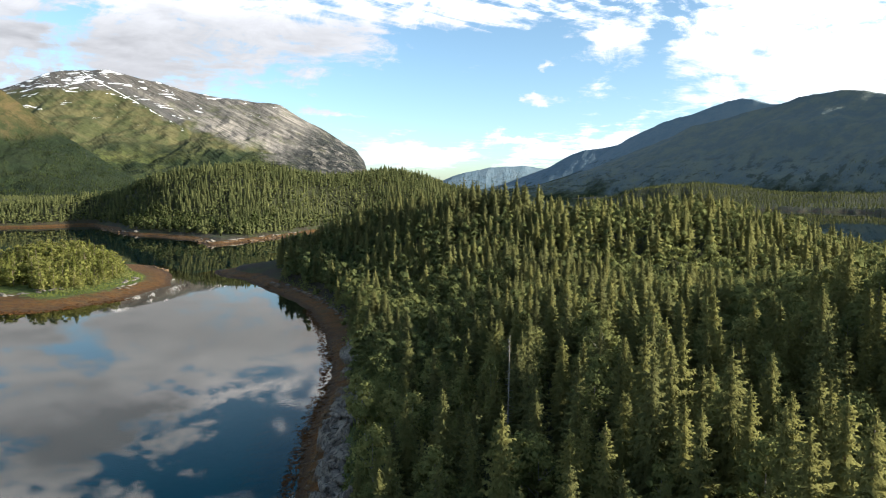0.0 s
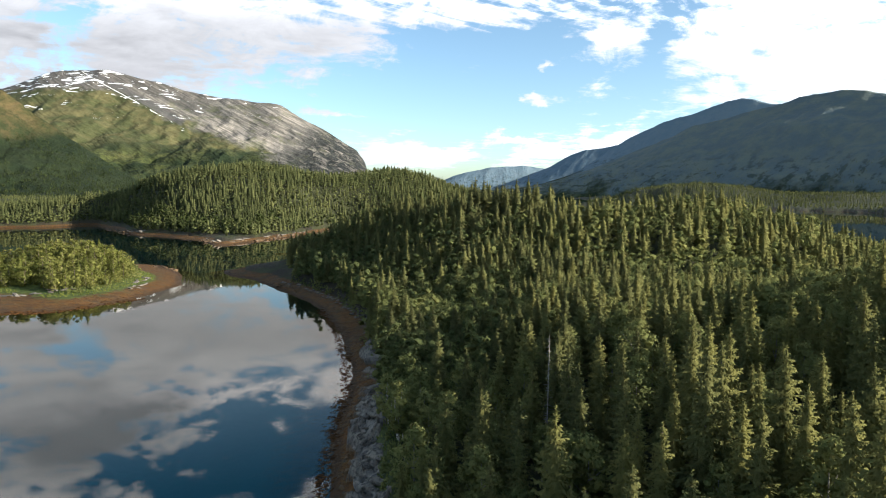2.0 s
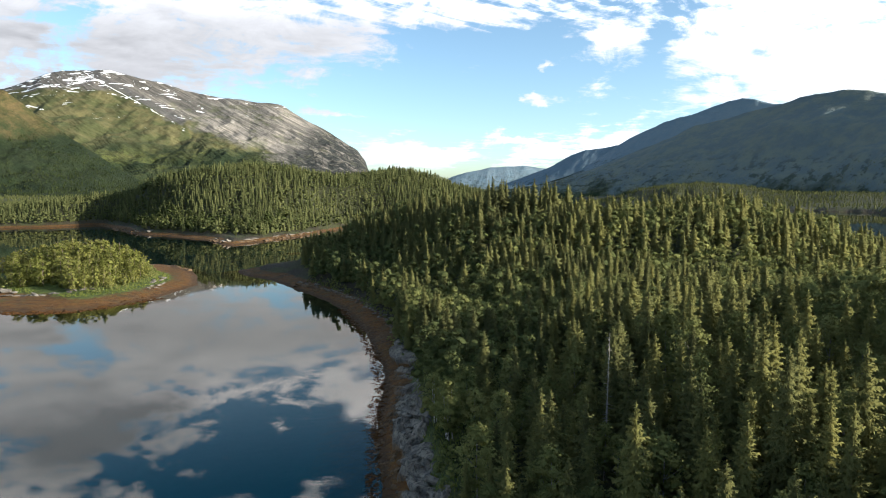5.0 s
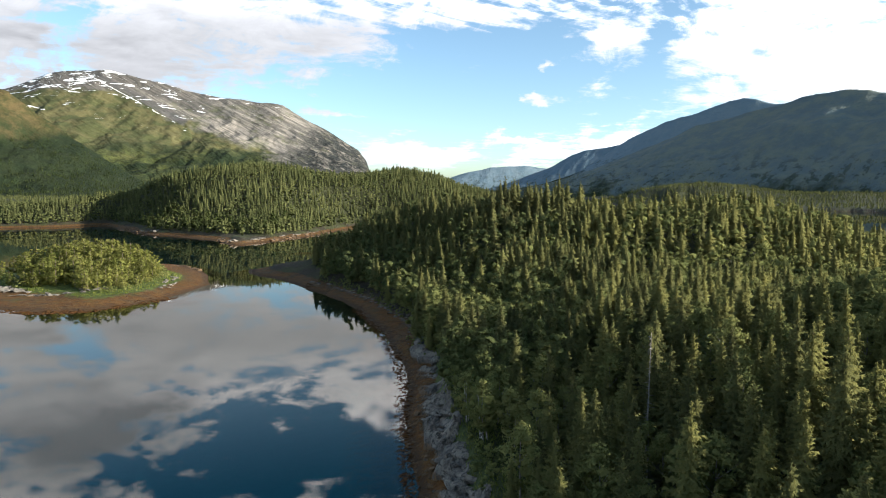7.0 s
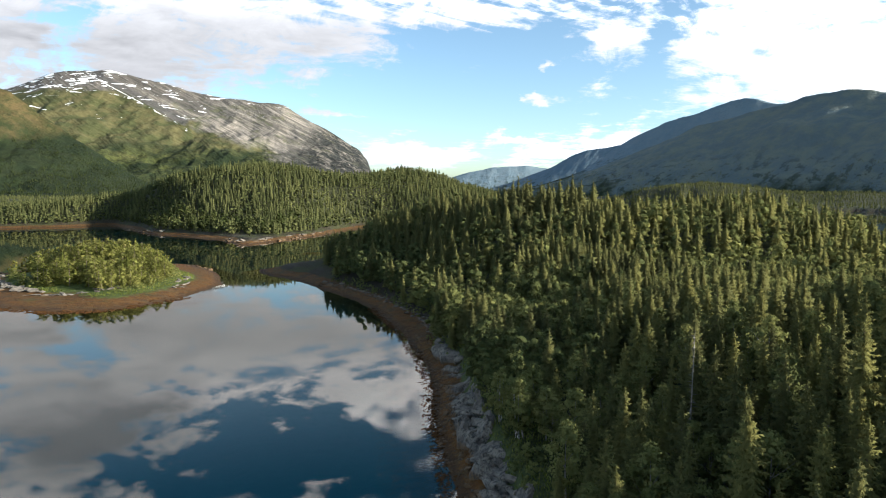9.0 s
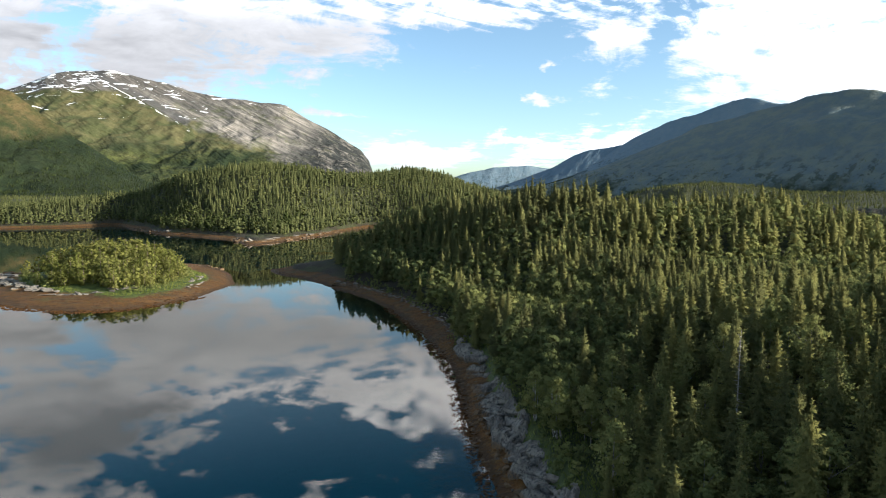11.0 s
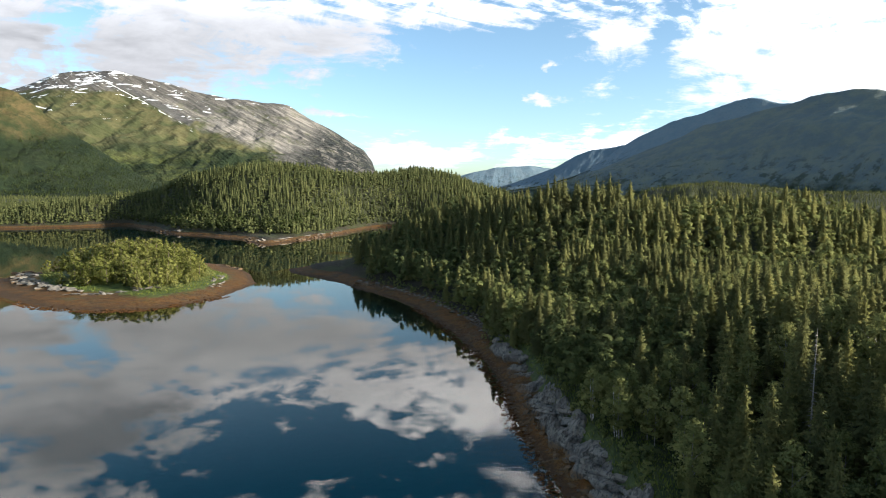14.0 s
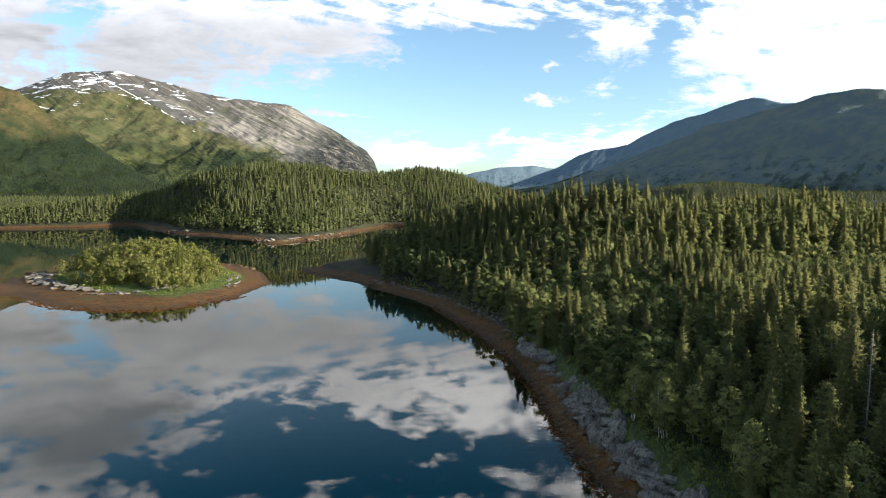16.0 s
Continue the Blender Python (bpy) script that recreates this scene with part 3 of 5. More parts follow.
def mesh_from(name, verts, faces, mat, smooth_faces=True, tint=None, normals=None):
    """A mesh from arrays of places and of triangles or quads."""
    me = bpy.data.meshes.new(name)
    verts, faces = np.asarray(verts, np.float32), np.asarray(faces, np.int32)
    k = faces.shape[1]
    me.vertices.add(len(verts))
    me.vertices.foreach_set("co", verts.ravel())
    me.loops.add(faces.size)
    me.loops.foreach_set("vertex_index", faces.ravel())
    me.polygons.add(len(faces))
    me.polygons.foreach_set("loop_start", np.arange(0, faces.size, k, dtype=np.int32))
    me.polygons.foreach_set("loop_total", np.full(len(faces), k, np.int32))
    me.polygons.foreach_set("use_smooth", np.full(len(faces), smooth_faces, bool))
    if tint is not None:
        me.attributes.new("tint", "FLOAT", "POINT").data.foreach_set("value", np.asarray(tint, np.float32))
    me.materials.append(mat)
    me.update(calc_edges=True)
    me.validate()
    if normals is not None:
        me.attributes.new("custom_normal", "FLOAT_VECTOR", "POINT").data.foreach_set("vector", np.asarray(normals, np.float32).ravel())
    return me


def unit(a):
    return a / np.maximum(np.linalg.norm(a, axis=-1, keepdims=True), 1e-6)


def crown_normals(v, f, centre, squash, own):
    """Faces turned outwards, and vertex normals between each spray's own and those of the whole crown: light falls on it as on a soft mass."""
    v, f = np.asarray(v, float), np.array(f)
    soft = unit((v - np.array(centre)) * np.array([1.0, 1.0, squash]) + np.array([0, 0, 0.25]))
    fn = np.cross(v[f[:, 1]] - v[f[:, 0]], v[f[:, 2]] - v[f[:, 0]])
    turned = (fn * soft[f].mean(1)).sum(-1) < 0
    f[turned] = f[turned][:, ::-1]
    fn[turned] *= -1
    fn = unit(fn)
    vn = np.zeros_like(v)
    for i in range(3):
        np.add.at(vn, f[:, i], fn)
    return f, unit(soft + own * unit(vn))


def soft_crown(v, f, spruce=True, own=0.6):
    v = np.asarray(v, float)
    h = v[:, 2].max()
    if spruce:
        # a cone: the normals lean up by the same angle all the way
        core = np.stack([v[:, 0] * 0, v[:, 1] * 0, v[:, 2] - 0.3 * np.hypot(v[:, 0], v[:, 1])], -1)
        return (v, *crown_normals(v, f, core, 1.0, own))
    return (v, *crown_normals(v, f, (0, 0, 0.55 * h), 0.6, own))


def grid_faces(n, m, closed=False):
    i, j = np.meshgrid(np.arange(n - 1), np.arange(m if closed else m - 1), indexing="ij")
    a, b = i * m + j, i * m + (j + 1) % m
    return np.stack([a, b, b + m, a + m], -1).reshape(-1, 4)


def build_ground():
    r = np.concatenate([[0.2, 3, 6, 9], 12 * np.exp(np.linspace(0, math.log(4880 / 12), 225))])
    fwd = np.linspace(radians(-48), radians(48), 290)
    back = np.linspace(radians(48), radians(312), 134)[1:-1]
    ang = np.concatenate([fwd, back])
    rr, aa = np.meshgrid(r, ang, indexing="ij")
    x, y = -14 + rr * np.sin(aa), rr * np.cos(aa)
    z = height(x, y)
    verts = np.stack([x, y, z], -1).reshape(-1, 3)
    faces = grid_faces(len(r), len(ang), True)
    ground = new("ground", mesh_from("ground", verts, faces[:, ::-1], GROUND))
    tagged(ground, "forest floor, grass banks and brown weed-covered tidal shore", "ground", kind="structure")
    n = 96
    ring = [(4890 * math.cos(2 * math.pi * i / n), 4890 * math.sin(2 * math.pi * i / n), 0.0) for i in range(n)]
    me = bpy.data.meshes.new("water")
    me.from_pydata(ring, [], [list(range(n))])
    me.materials.append(WATER)
    tagged(new("water", me), "calm dark blue fjord water mirroring the clouds", "water", kind="structure")


build_ground()


def mountain(name, ridge, front, back, power, rough, mat, label, seed, cols=260, rows=110, size=420.0, face=(0, -1), crag=9.0, sun_knolls=()):
    """A ridge line (x, y, z) that falls to its foot over `front` metres the way it faces and over `back` metres behind."""
    ridge = np.array(ridge, float)
    s = np.concatenate([[0], np.cumsum(np.hypot(*np.diff(ridge[:, :2], axis=0).T))])
    q = np.linspace(0, s[-1], cols)
    rx, ry, rz = (np.interp(q, s, ridge[:, i]) for i in range(3))
    rz = rz + fbm(q, q * 0 + seed, 90.0, 4, 0.6, seed + 60) * np.clip(rz / 250, 0, 1) * crag
    w = np.concatenate([np.linspace(-1, 0, int(rows * 0.72)), np.linspace(0, 1, rows - int(rows * 0.72) + 1)[1:]])
    ww, xx = np.meshgrid(w, rx, indexing="ij")
    out = np.where(ww < 0, -ww * front, -ww * back)
    xx = xx + out * face[0]
    yy = np.broadcast_to(ry, ww.shape) + out * face[1]
    fall = 1 - np.abs(ww)
    zz = rz[None, :] * fall ** power
    n = fbm(xx, yy, size, 7, 0.52, seed)
    gully = np.abs(fbm(xx * 1.3, yy * 0.8, size * 0.5, 5, 0.55, seed + 40))
    env = np.sin(np.clip(fall, 0, 1) * math.pi) ** 0.8 * 0.9 + 0.03
    d = (n * 0.6 - gully * 0.5 + 0.08) * rough * env * np.clip(rz[None, :] / 250, 0.2, 1.4)
    zz = zz + np.where(d > 0, d * smooth(1 - fall, 0.0, 0.4), d) - 3
    # knolls added to catch the low sun as bright patches
    for kx, ky, along, across, rise in sun_knolls:
        p, q = (xx - kx) * -face[1] + (yy - ky) * face[0], (xx - kx) * face[0] + (yy - ky) * face[1]
        zz = zz + rise * np.exp(-(p / along) ** 2 - (q / across) ** 2) * (0.9 + 0.4 * fbm(xx, yy, 90.0, 4, 0.6, seed + 5))
    verts = np.stack([xx, yy, zz], -1).reshape(-1, 3)
    ob = new(name, mesh_from(name, verts, grid_faces(len(w), cols), mat))
    tagged(ob, label, "mountain", kind="structure")
    return np.stack([xx, yy, zz], -1)


def on_slope(face_grid, n, seed, keep):
    """Places strewn over a mountainside."""
    rng = np.random.default_rng(seed)
    rows, cols = face_grid.shape[:2]
    i, j = rng.integers(0, rows - 1, n), rng.integers(0, cols - 1, n)
    a, b = rng.random(n)[:, None], rng.random(n)[:, None]
    p = (face_grid[i, j] * (1 - a) + face_grid[i + 1, j] * a) * (1 - b) + (face_grid[i, j + 1] * (1 - a) + face_grid[i + 1, j + 1] * a) * b
    return p[keep(p[:, 0], p[:, 1], p[:, 2])]


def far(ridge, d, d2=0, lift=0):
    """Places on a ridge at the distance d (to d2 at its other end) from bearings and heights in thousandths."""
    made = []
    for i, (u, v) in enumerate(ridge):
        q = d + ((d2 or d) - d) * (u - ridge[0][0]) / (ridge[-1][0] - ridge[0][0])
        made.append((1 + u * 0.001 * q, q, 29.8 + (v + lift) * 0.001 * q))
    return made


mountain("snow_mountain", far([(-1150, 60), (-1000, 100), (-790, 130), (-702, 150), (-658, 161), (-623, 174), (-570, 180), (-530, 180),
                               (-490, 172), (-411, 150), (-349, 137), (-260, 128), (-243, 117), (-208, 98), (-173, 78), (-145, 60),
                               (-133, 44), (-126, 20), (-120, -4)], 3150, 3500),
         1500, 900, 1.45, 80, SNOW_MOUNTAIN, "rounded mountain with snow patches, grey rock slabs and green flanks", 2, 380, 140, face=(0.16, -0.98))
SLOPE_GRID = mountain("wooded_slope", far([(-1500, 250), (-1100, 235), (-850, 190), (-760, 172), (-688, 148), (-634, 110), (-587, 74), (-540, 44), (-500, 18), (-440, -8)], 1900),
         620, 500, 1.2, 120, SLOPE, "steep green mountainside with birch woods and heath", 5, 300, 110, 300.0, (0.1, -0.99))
# its two added knolls stand in for sunlit patches, placed to fit the view
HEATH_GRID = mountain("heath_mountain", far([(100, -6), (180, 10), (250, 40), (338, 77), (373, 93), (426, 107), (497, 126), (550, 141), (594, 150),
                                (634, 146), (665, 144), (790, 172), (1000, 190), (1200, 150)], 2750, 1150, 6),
         440, 700, 0.86, 30, HAZED_HEATH, "long dark heath-covered mountain above the fjord", 8, 280, 100, 520.0, (-0.82, -0.57), 9.0,
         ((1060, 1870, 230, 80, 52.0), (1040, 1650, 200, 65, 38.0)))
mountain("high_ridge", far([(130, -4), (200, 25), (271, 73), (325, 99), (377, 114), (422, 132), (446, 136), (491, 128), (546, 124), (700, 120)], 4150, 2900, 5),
         380, 700, 0.9, 24, HAZED_RIDGE, "ridge farther up the fjord, blue-green with painted haze", 11, 200, 80, 300.0, (-0.85, -0.52))
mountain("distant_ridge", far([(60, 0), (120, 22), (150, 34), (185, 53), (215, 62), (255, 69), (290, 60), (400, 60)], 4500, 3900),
         300, 350, 0.92, 20, FAR_HAZED_RIDGE, "ridge far up the fjord, with painted haze", 14, 160, 60, 300.0, (-0.8, -0.6))
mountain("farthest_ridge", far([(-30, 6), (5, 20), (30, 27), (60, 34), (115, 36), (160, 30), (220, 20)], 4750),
         220, 110, 0.95, 16, FAR_HAZED_RIDGE, "ridge at the head of the fjord, pale with painted haze", 17, 140, 50, 300.0, (-0.4, -0.9))


# ---------------------------------------------------------------- trees
def trunk_arrays(h, r, sides, rng, lean=0.0, z0=-0.5, tip=0.02, x0=0.0, y0=0.0, bend=0.0, steps=4):
    v, f = [], []
    for j in range(steps + 1):
        t = j / steps
        rad = r * (1 - t) + tip * t
        cx, cy = x0 + lean * h * t + bend * math.sin(t * 3), y0 + bend * 0.6 * math.sin(t * 2.2)
        for i in range(sides):
            a = 2 * math.pi * i / sides
            v.append((cx + rad * math.cos(a), cy + rad * math.sin(a), z0 + (h - z0) * t))
    for j in range(steps):
        for i in range(sides):
            a, b = j * sides + i, j * sides + (i + 1) % sides
            f += [(a, b, b + sides), (a, b + sides, a + sides)]
    return v, f


def spruce_crown(h, seed, gap, per, detail, wide=0.17):
    """Whorls of drooping boughs, each with side twigs; an uneven, pointed outline."""
    rng = random.Random(seed)
    v, f = [], []
    z = h * 0.10
    while z < h * 0.985:
        t = z / h
        reach = h * wide * 1.10 * (1 - t) ** 0.68 * (0.55 + 0.45 * min(1, t / 0.16)) + 0.07
        count = max(3, round(per * (1 - 0.45 * t)))
        spin = rng.random() * 6.28
        for i in range(count):
            if rng.random() < 0.07:
                continue
            a = spin + 6.2832 * (i + rng.uniform(-0.35, 0.35)) / count
            ln = reach * rng.uniform(0.62, 1.22)
            zz = z + rng.uniform(-0.5, 0.5) * gap
            ca, sa = math.cos(a), math.sin(a)
            rise = rng.uniform(-0.35, -0.05) + 0.5 * t
            segs = detail if detail <= 1 else max(2, min(detail, round(ln / 0.24)))
            half = ln * 0.45 + 0.05 if detail <= 1 else 0.17 + 0.12 * ln

            def at(q, side, drop):
                d = ln * q
                return (ca * d - sa * side, sa * d + ca * side, zz + ln * (rise * q - 0.28 * q * q + 0.22 * q ** 4) - drop)
            if segs <= 1:
                n = len(v)
                v += [at(0.05, 0, -0.12 * ln), at(0.55, half, 0.22 * ln), at(1.0, 0, 0), at(0.55, -half, 0.22 * ln)]
                f += [(n, n + 1, n + 2), (n, n + 2, n + 3)]
                continue
            for s in range(segs):
                q0, q1 = s / segs, (s + 1.0) / segs
                wd = half * (1 - 0.55 * q0) * rng.uniform(0.75, 1.25)
                for sd in (1, -1):
                    n = len(v)
                    v += [at(q0, 0, -0.03), at(q1, 0, -0.03), at(min(1.06, q1 + 0.08), sd * wd, 0.05 * ln + rng.uniform(-0.03, 0.14))]
                    f.append((n, n + 1, n + 2) if sd < 0 else (n, n + 2, n + 1))
                n = len(v)
                v += [at(q0, 0.03, 0), at(q1, -0.03, 0), at((q0 + q1) / 2, rng.uniform(-0.1, 0.1), 0.16 + 0.22 * ln * rng.random())]
                f.append((n, n + 1, n + 2))
        z += gap * rng.uniform(0.8, 1.2) * (1 - 0.4 * t)
    n = len(v)
    for i in range(4):
        a = i * 1.571 + 0.4
        v += [(0, 0, h * 1.02), (0.10 * math.cos(a), 0.10 * math.sin(a), h * 0.955), (0.10 * math.cos(a + 1.4), 0.10 * math.sin(a + 1.4), h * 0.955)]
        f.append((n + 3 * i, n + 3 * i + 1, n + 3 * i + 2))
    return np.array(v), np.array(f)


def skirt_spruce(h, seed, levels, lobes, wide):
    """A spruce as stacked ragged skirts of boughs."""
    rng = random.Random(seed)
    v, f = [], []
    for j in range(levels):
        t = j / levels
        z = h * (0.06 + 0.88 * t)
        reach = h * wide * 1.10 * (1 - t) ** 0.76 * rng.uniform(0.85, 1.15) + 0.12
        top = z + h * 0.92 / levels * rng.uniform(0.9, 1.25) + 0.1 + 0.12 * reach
        spin, n = rng.random() * 6.28, len(v)
        v.append((rng.uniform(-0.05, 0.05), rng.uniform(-0.05, 0.05), min(top, h)))
        for i in range(lobes):
            a = spin + 6.2832 * (i + rng.uniform(-0.22, 0.22)) / lobes
            r = reach * rng.uniform(0.72, 1.25)
            v.append((r * math.cos(a), r * math.sin(a), z - reach * rng.uniform(0.0, 0.35)))
            b = spin + 6.2832 * (i + 0.5) / lobes
            r = reach * rng.uniform(0.42, 0.66)
            v.append((r * math.cos(b), r * math.sin(b), z + reach * rng.uniform(0.02, 0.22)))
        m = 2 * lobes
        f += [(n, n + 1 + i, n + 1 + (i + 1) % m) for i in range(m)]
    n = len(v)
    v += [(0, 0, h * 1.03), (0.12, 0, h * 0.9), (-0.06, 0.1, h * 0.9), (-0.06, -0.1, h * 0.9)]
    f += [(n, n + 1, n + 2), (n, n + 2, n + 3), (n, n + 3, n + 1)]
    return np.array(v), np.array(f)


def clump_birch(h, seed, clumps, leaves, size, broad=0.25, low=0.24, core=1.0):
    """A leafy crown of ragged clumps of unequal size, with loose leaves at its rim."""
    rng = random.Random(seed)
    bm = bmesh.new()
    bmesh.ops.create_icosphere(bm, subdivisions=1, radius=1.0)
    ball = [v.co.copy() for v in bm.verts]
    tris = [[v.index for v in g.verts] for g in bm.faces]
    bm.free()
    v, f = [], []
    for c in range(clumps):
        t = (c + rng.random()) / clumps
        reach = h * broad * math.sin(min(1, 0.15 + t * 0.85) * math.pi) ** 0.7 * rng.uniform(0.25, 1.0)
        a = c * 2.4 + rng.uniform(-0.6, 0.6)
        centre = Vector((reach * math.cos(a), reach * math.sin(a), h * (low + (0.92 - low) * t)))
        rad = h * rng.uniform(0.075, 0.15) * (1.15 - 0.45 * t)
        n = len(v)
        v += [centre + Vector((p.x, p.y, p.z * 0.85)) * rad * core * rng.uniform(0.55, 1.35) for p in ball]
        f += [[n + i for i in g] for g in tris]
        for _ in range(leaves):
            d = Vector((rng.gauss(0, 1), rng.gauss(0, 1), rng.gauss(0, 0.8))).normalized()
            p = centre + d * rad * rng.uniform(0.85, 1.35)
            nrm = (d + Vector((rng.uniform(-0.6, 0.6), rng.uniform(-0.6, 0.6), rng.uniform(-0.2, 0.8)))).normalized()
            e1 = nrm.orthogonal().normalized()
            e1.rotate(Matrix.Rotation(rng.random() * 6.28, 3, nrm))
            e2 = nrm.cross(e1)
            k = size * rng.uniform(0.6, 1.35)
            n = len(v)
            v += [p - e1 * k, p + e2 * k * 0.7, p + e1 * k]
            f += [(n, n + 1, n + 2)]
    return np.array([tuple(p) for p in v]), np.array(f)


def both(a, b):
    return np.vstack([a[0], b[0]]), np.vstack([a[1], b[1] + len(a[0])])


def birch_crown(h, seed, clumps, leaves, size, broad=0.27):
    """Clumps of small leaves round the limbs, with gaps between them."""
    rng = random.Random(seed)
    v, f = [], []
    for c in range(clumps):
        t = rng.random() ** 0.8
        zc = h * (0.26 + 0.68 * t)
        reach = h * broad * math.sin(min(1, 0.18 + t * 0.86) * math.pi) ** 0.7 * rng.uniform(0.35, 1.0)
        a = rng.random() * 6.283
        cx, cy = reach * math.cos(a), reach * math.sin(a)
        rc = h * rng.uniform(0.06, 0.115)
        for _ in range(leaves):
            while True:
                d = Vector((rng.uniform(-1, 1), rng.uniform(-1, 1), rng.uniform(-1, 1)))
                if 0.15 < d.length < 1:
                    break
            p = Vector((cx, cy, zc)) + Vector((d.x * rc, d.y * rc, d.z * rc * 0.8))
            nrm = (d.normalized() + 0.8 * Vector((rng.uniform(-1, 1), rng.uniform(-1, 1), rng.uniform(-0.3, 1)))).normalized()
            e1 = nrm.orthogonal().normalized()
            e1.rotate(Matrix.Rotation(rng.random() * 6.28, 3, nrm))
            e2 = nrm.cross(e1)
            s = size * rng.uniform(0.6, 1.35)
            n = len(v)
            v += [p - e1 * s, p + e2 * s * 0.62, p + e1 * s, p - e2 * s * 0.62]
            f += [(n, n + 1, n + 2), (n, n + 2, n + 3)]
    return np.array(v), np.array(f)


def scatter(x0, x1, y0, y1, step, seed, keep):
    """Uneven grid of places in a rectangle for which keep(x, y, z) holds."""
    rng = np.random.default_rng(seed)
    gx, gy = np.meshgrid(np.arange(x0, x1, step), np.arange(y0, y1, step), indexing="ij")
    x = (gx + rng.uniform(-0.42, 0.42, gx.shape) * step).ravel()
    y = (gy + rng.uniform(-0.42, 0.42, gx.shape) * step).ravel()
    z = height(x, y)
    ok = keep(x, y, z)
    return np.stack([x[ok], y[ok], z[ok]], -1)


def joined(name, kinds, places, sizes, mat, label, seed, tints):
    """Many trees of one kind in one mesh, each turned, sized and tinted on its own."""
    rng = np.random.default_rng(seed)
    pick = rng.integers(0, len(kinds), len(places))
    spin = rng.uniform(0, 6.283, len(places))
    vs, fs, ts, ns, base = [], [], [], [], 0
    for kind in range(len(kinds)):
        v, f, nv = kinds[kind]
        sel = np.where(pick == kind)[0]
        if not len(sel):
            continue
        c, s = np.cos(spin[sel])[:, None], np.sin(spin[sel])[:, None]
        k = sizes[sel][:, None]
        broad = k * rng.uniform(0.8, 1.25, (len(sel), 1))
        x = (v[None, :, 0] * c - v[None, :, 1] * s) * broad + places[sel][:, 0:1]
        y = (v[None, :, 0] * s + v[None, :, 1] * c) * broad + places[sel][:, 1:2]
        z = v[None, :, 2] * k + places[sel][:, 2:3]
        vs.append(np.stack([x, y, z], -1).reshape(-1, 3))
        fs.append((f[None] + (np.arange(len(sel)) * len(v))[:, None, None] + base).reshape(-1, 3))
        ts.append(np.repeat(tints[sel], len(v)))
        ns.append(np.stack([nv[None, :, 0] * c - nv[None, :, 1] * s, nv[None, :, 0] * s + nv[None, :, 1] * c, nv[None, :, 2] + 0 * c], -1).reshape(-1, 3))
        base += len(sel) * len(v)
    ob = new(name, mesh_from(name, np.vstack(vs), np.vstack(fs), mat, True, np.concatenate(ts), np.vstack(ns)))
    return tagged(ob, label, "trees", kind="stuff")


def part(name, me, parent, label=""):
    ob = new(name, me)
    ob.parent = parent
    if label:
        tagged(ob, label)
    return ob


def tree_thing(name, crown, trunk, label, group, limbs=(), leader=None):
    """A tree as a thing: an Empty at its foot, with its trunk and its limbs, its crown and its leading shoot."""
    ob = new(name)
    stem = part("trunk", trunk, ob)
    for limb in limbs:
        part("limb", limb, stem)
    top = part("crown", crown, ob)
    if leader:
        part("leading_shoot", leader, top)
    return tagged(ob, label, "tree", group)


def set_tree(ob, p, size, spin, first):
    m = Matrix.LocRotScale(Vector(p) - Vector((0, 0, 0.1)), Euler((0, 0, spin)), (size, size, size))
    if first:
        ob.matrix_basis = m
        return ob
    twin = copy_thing(ob, Matrix())
    twin.matrix_basis = m
    return twin


def clearing(x, y):
    """The grassy bank above the rocks stays open."""
    return (((x + 7.5) / 3.2) ** 2 + ((y - 57) / 7.5) ** 2 < 1) | (((x + 9.5) / 2.0) ** 2 + ((y - 70) / 6) ** 2 < 1) | (np.hypot(x - 6.2, y - 54.6) < 0.5)


def patches(x, y):
    return fbm(x, y, 24.0, 3, 0.6, 71) + 0.5


def is_near(x, y):
    return (y > 22) & (y < 71) & (x > -14) & (x < 0.74 * y + 7)


def split_kinds(p, seed, share):
    rng = np.random.default_rng(seed)
    low = smooth(p[:, 2], 8.0, 3.0)
    chance = share + 0.42 * smooth(p[:, 0], 18, 50) * smooth(p[:, 1], 190, 130) * smooth(p[:, 1], 58, 85) + (0.36 + 0.10 * smooth(p[:, 1], 90, 120) * smooth(p[:, 1], 300, 240)) * low + 0.55 * (patches(p[:, 0], p[:, 1]) - 0.5)
    birch = rng.random(len(p)) < chance
    return p[~birch], p[birch]


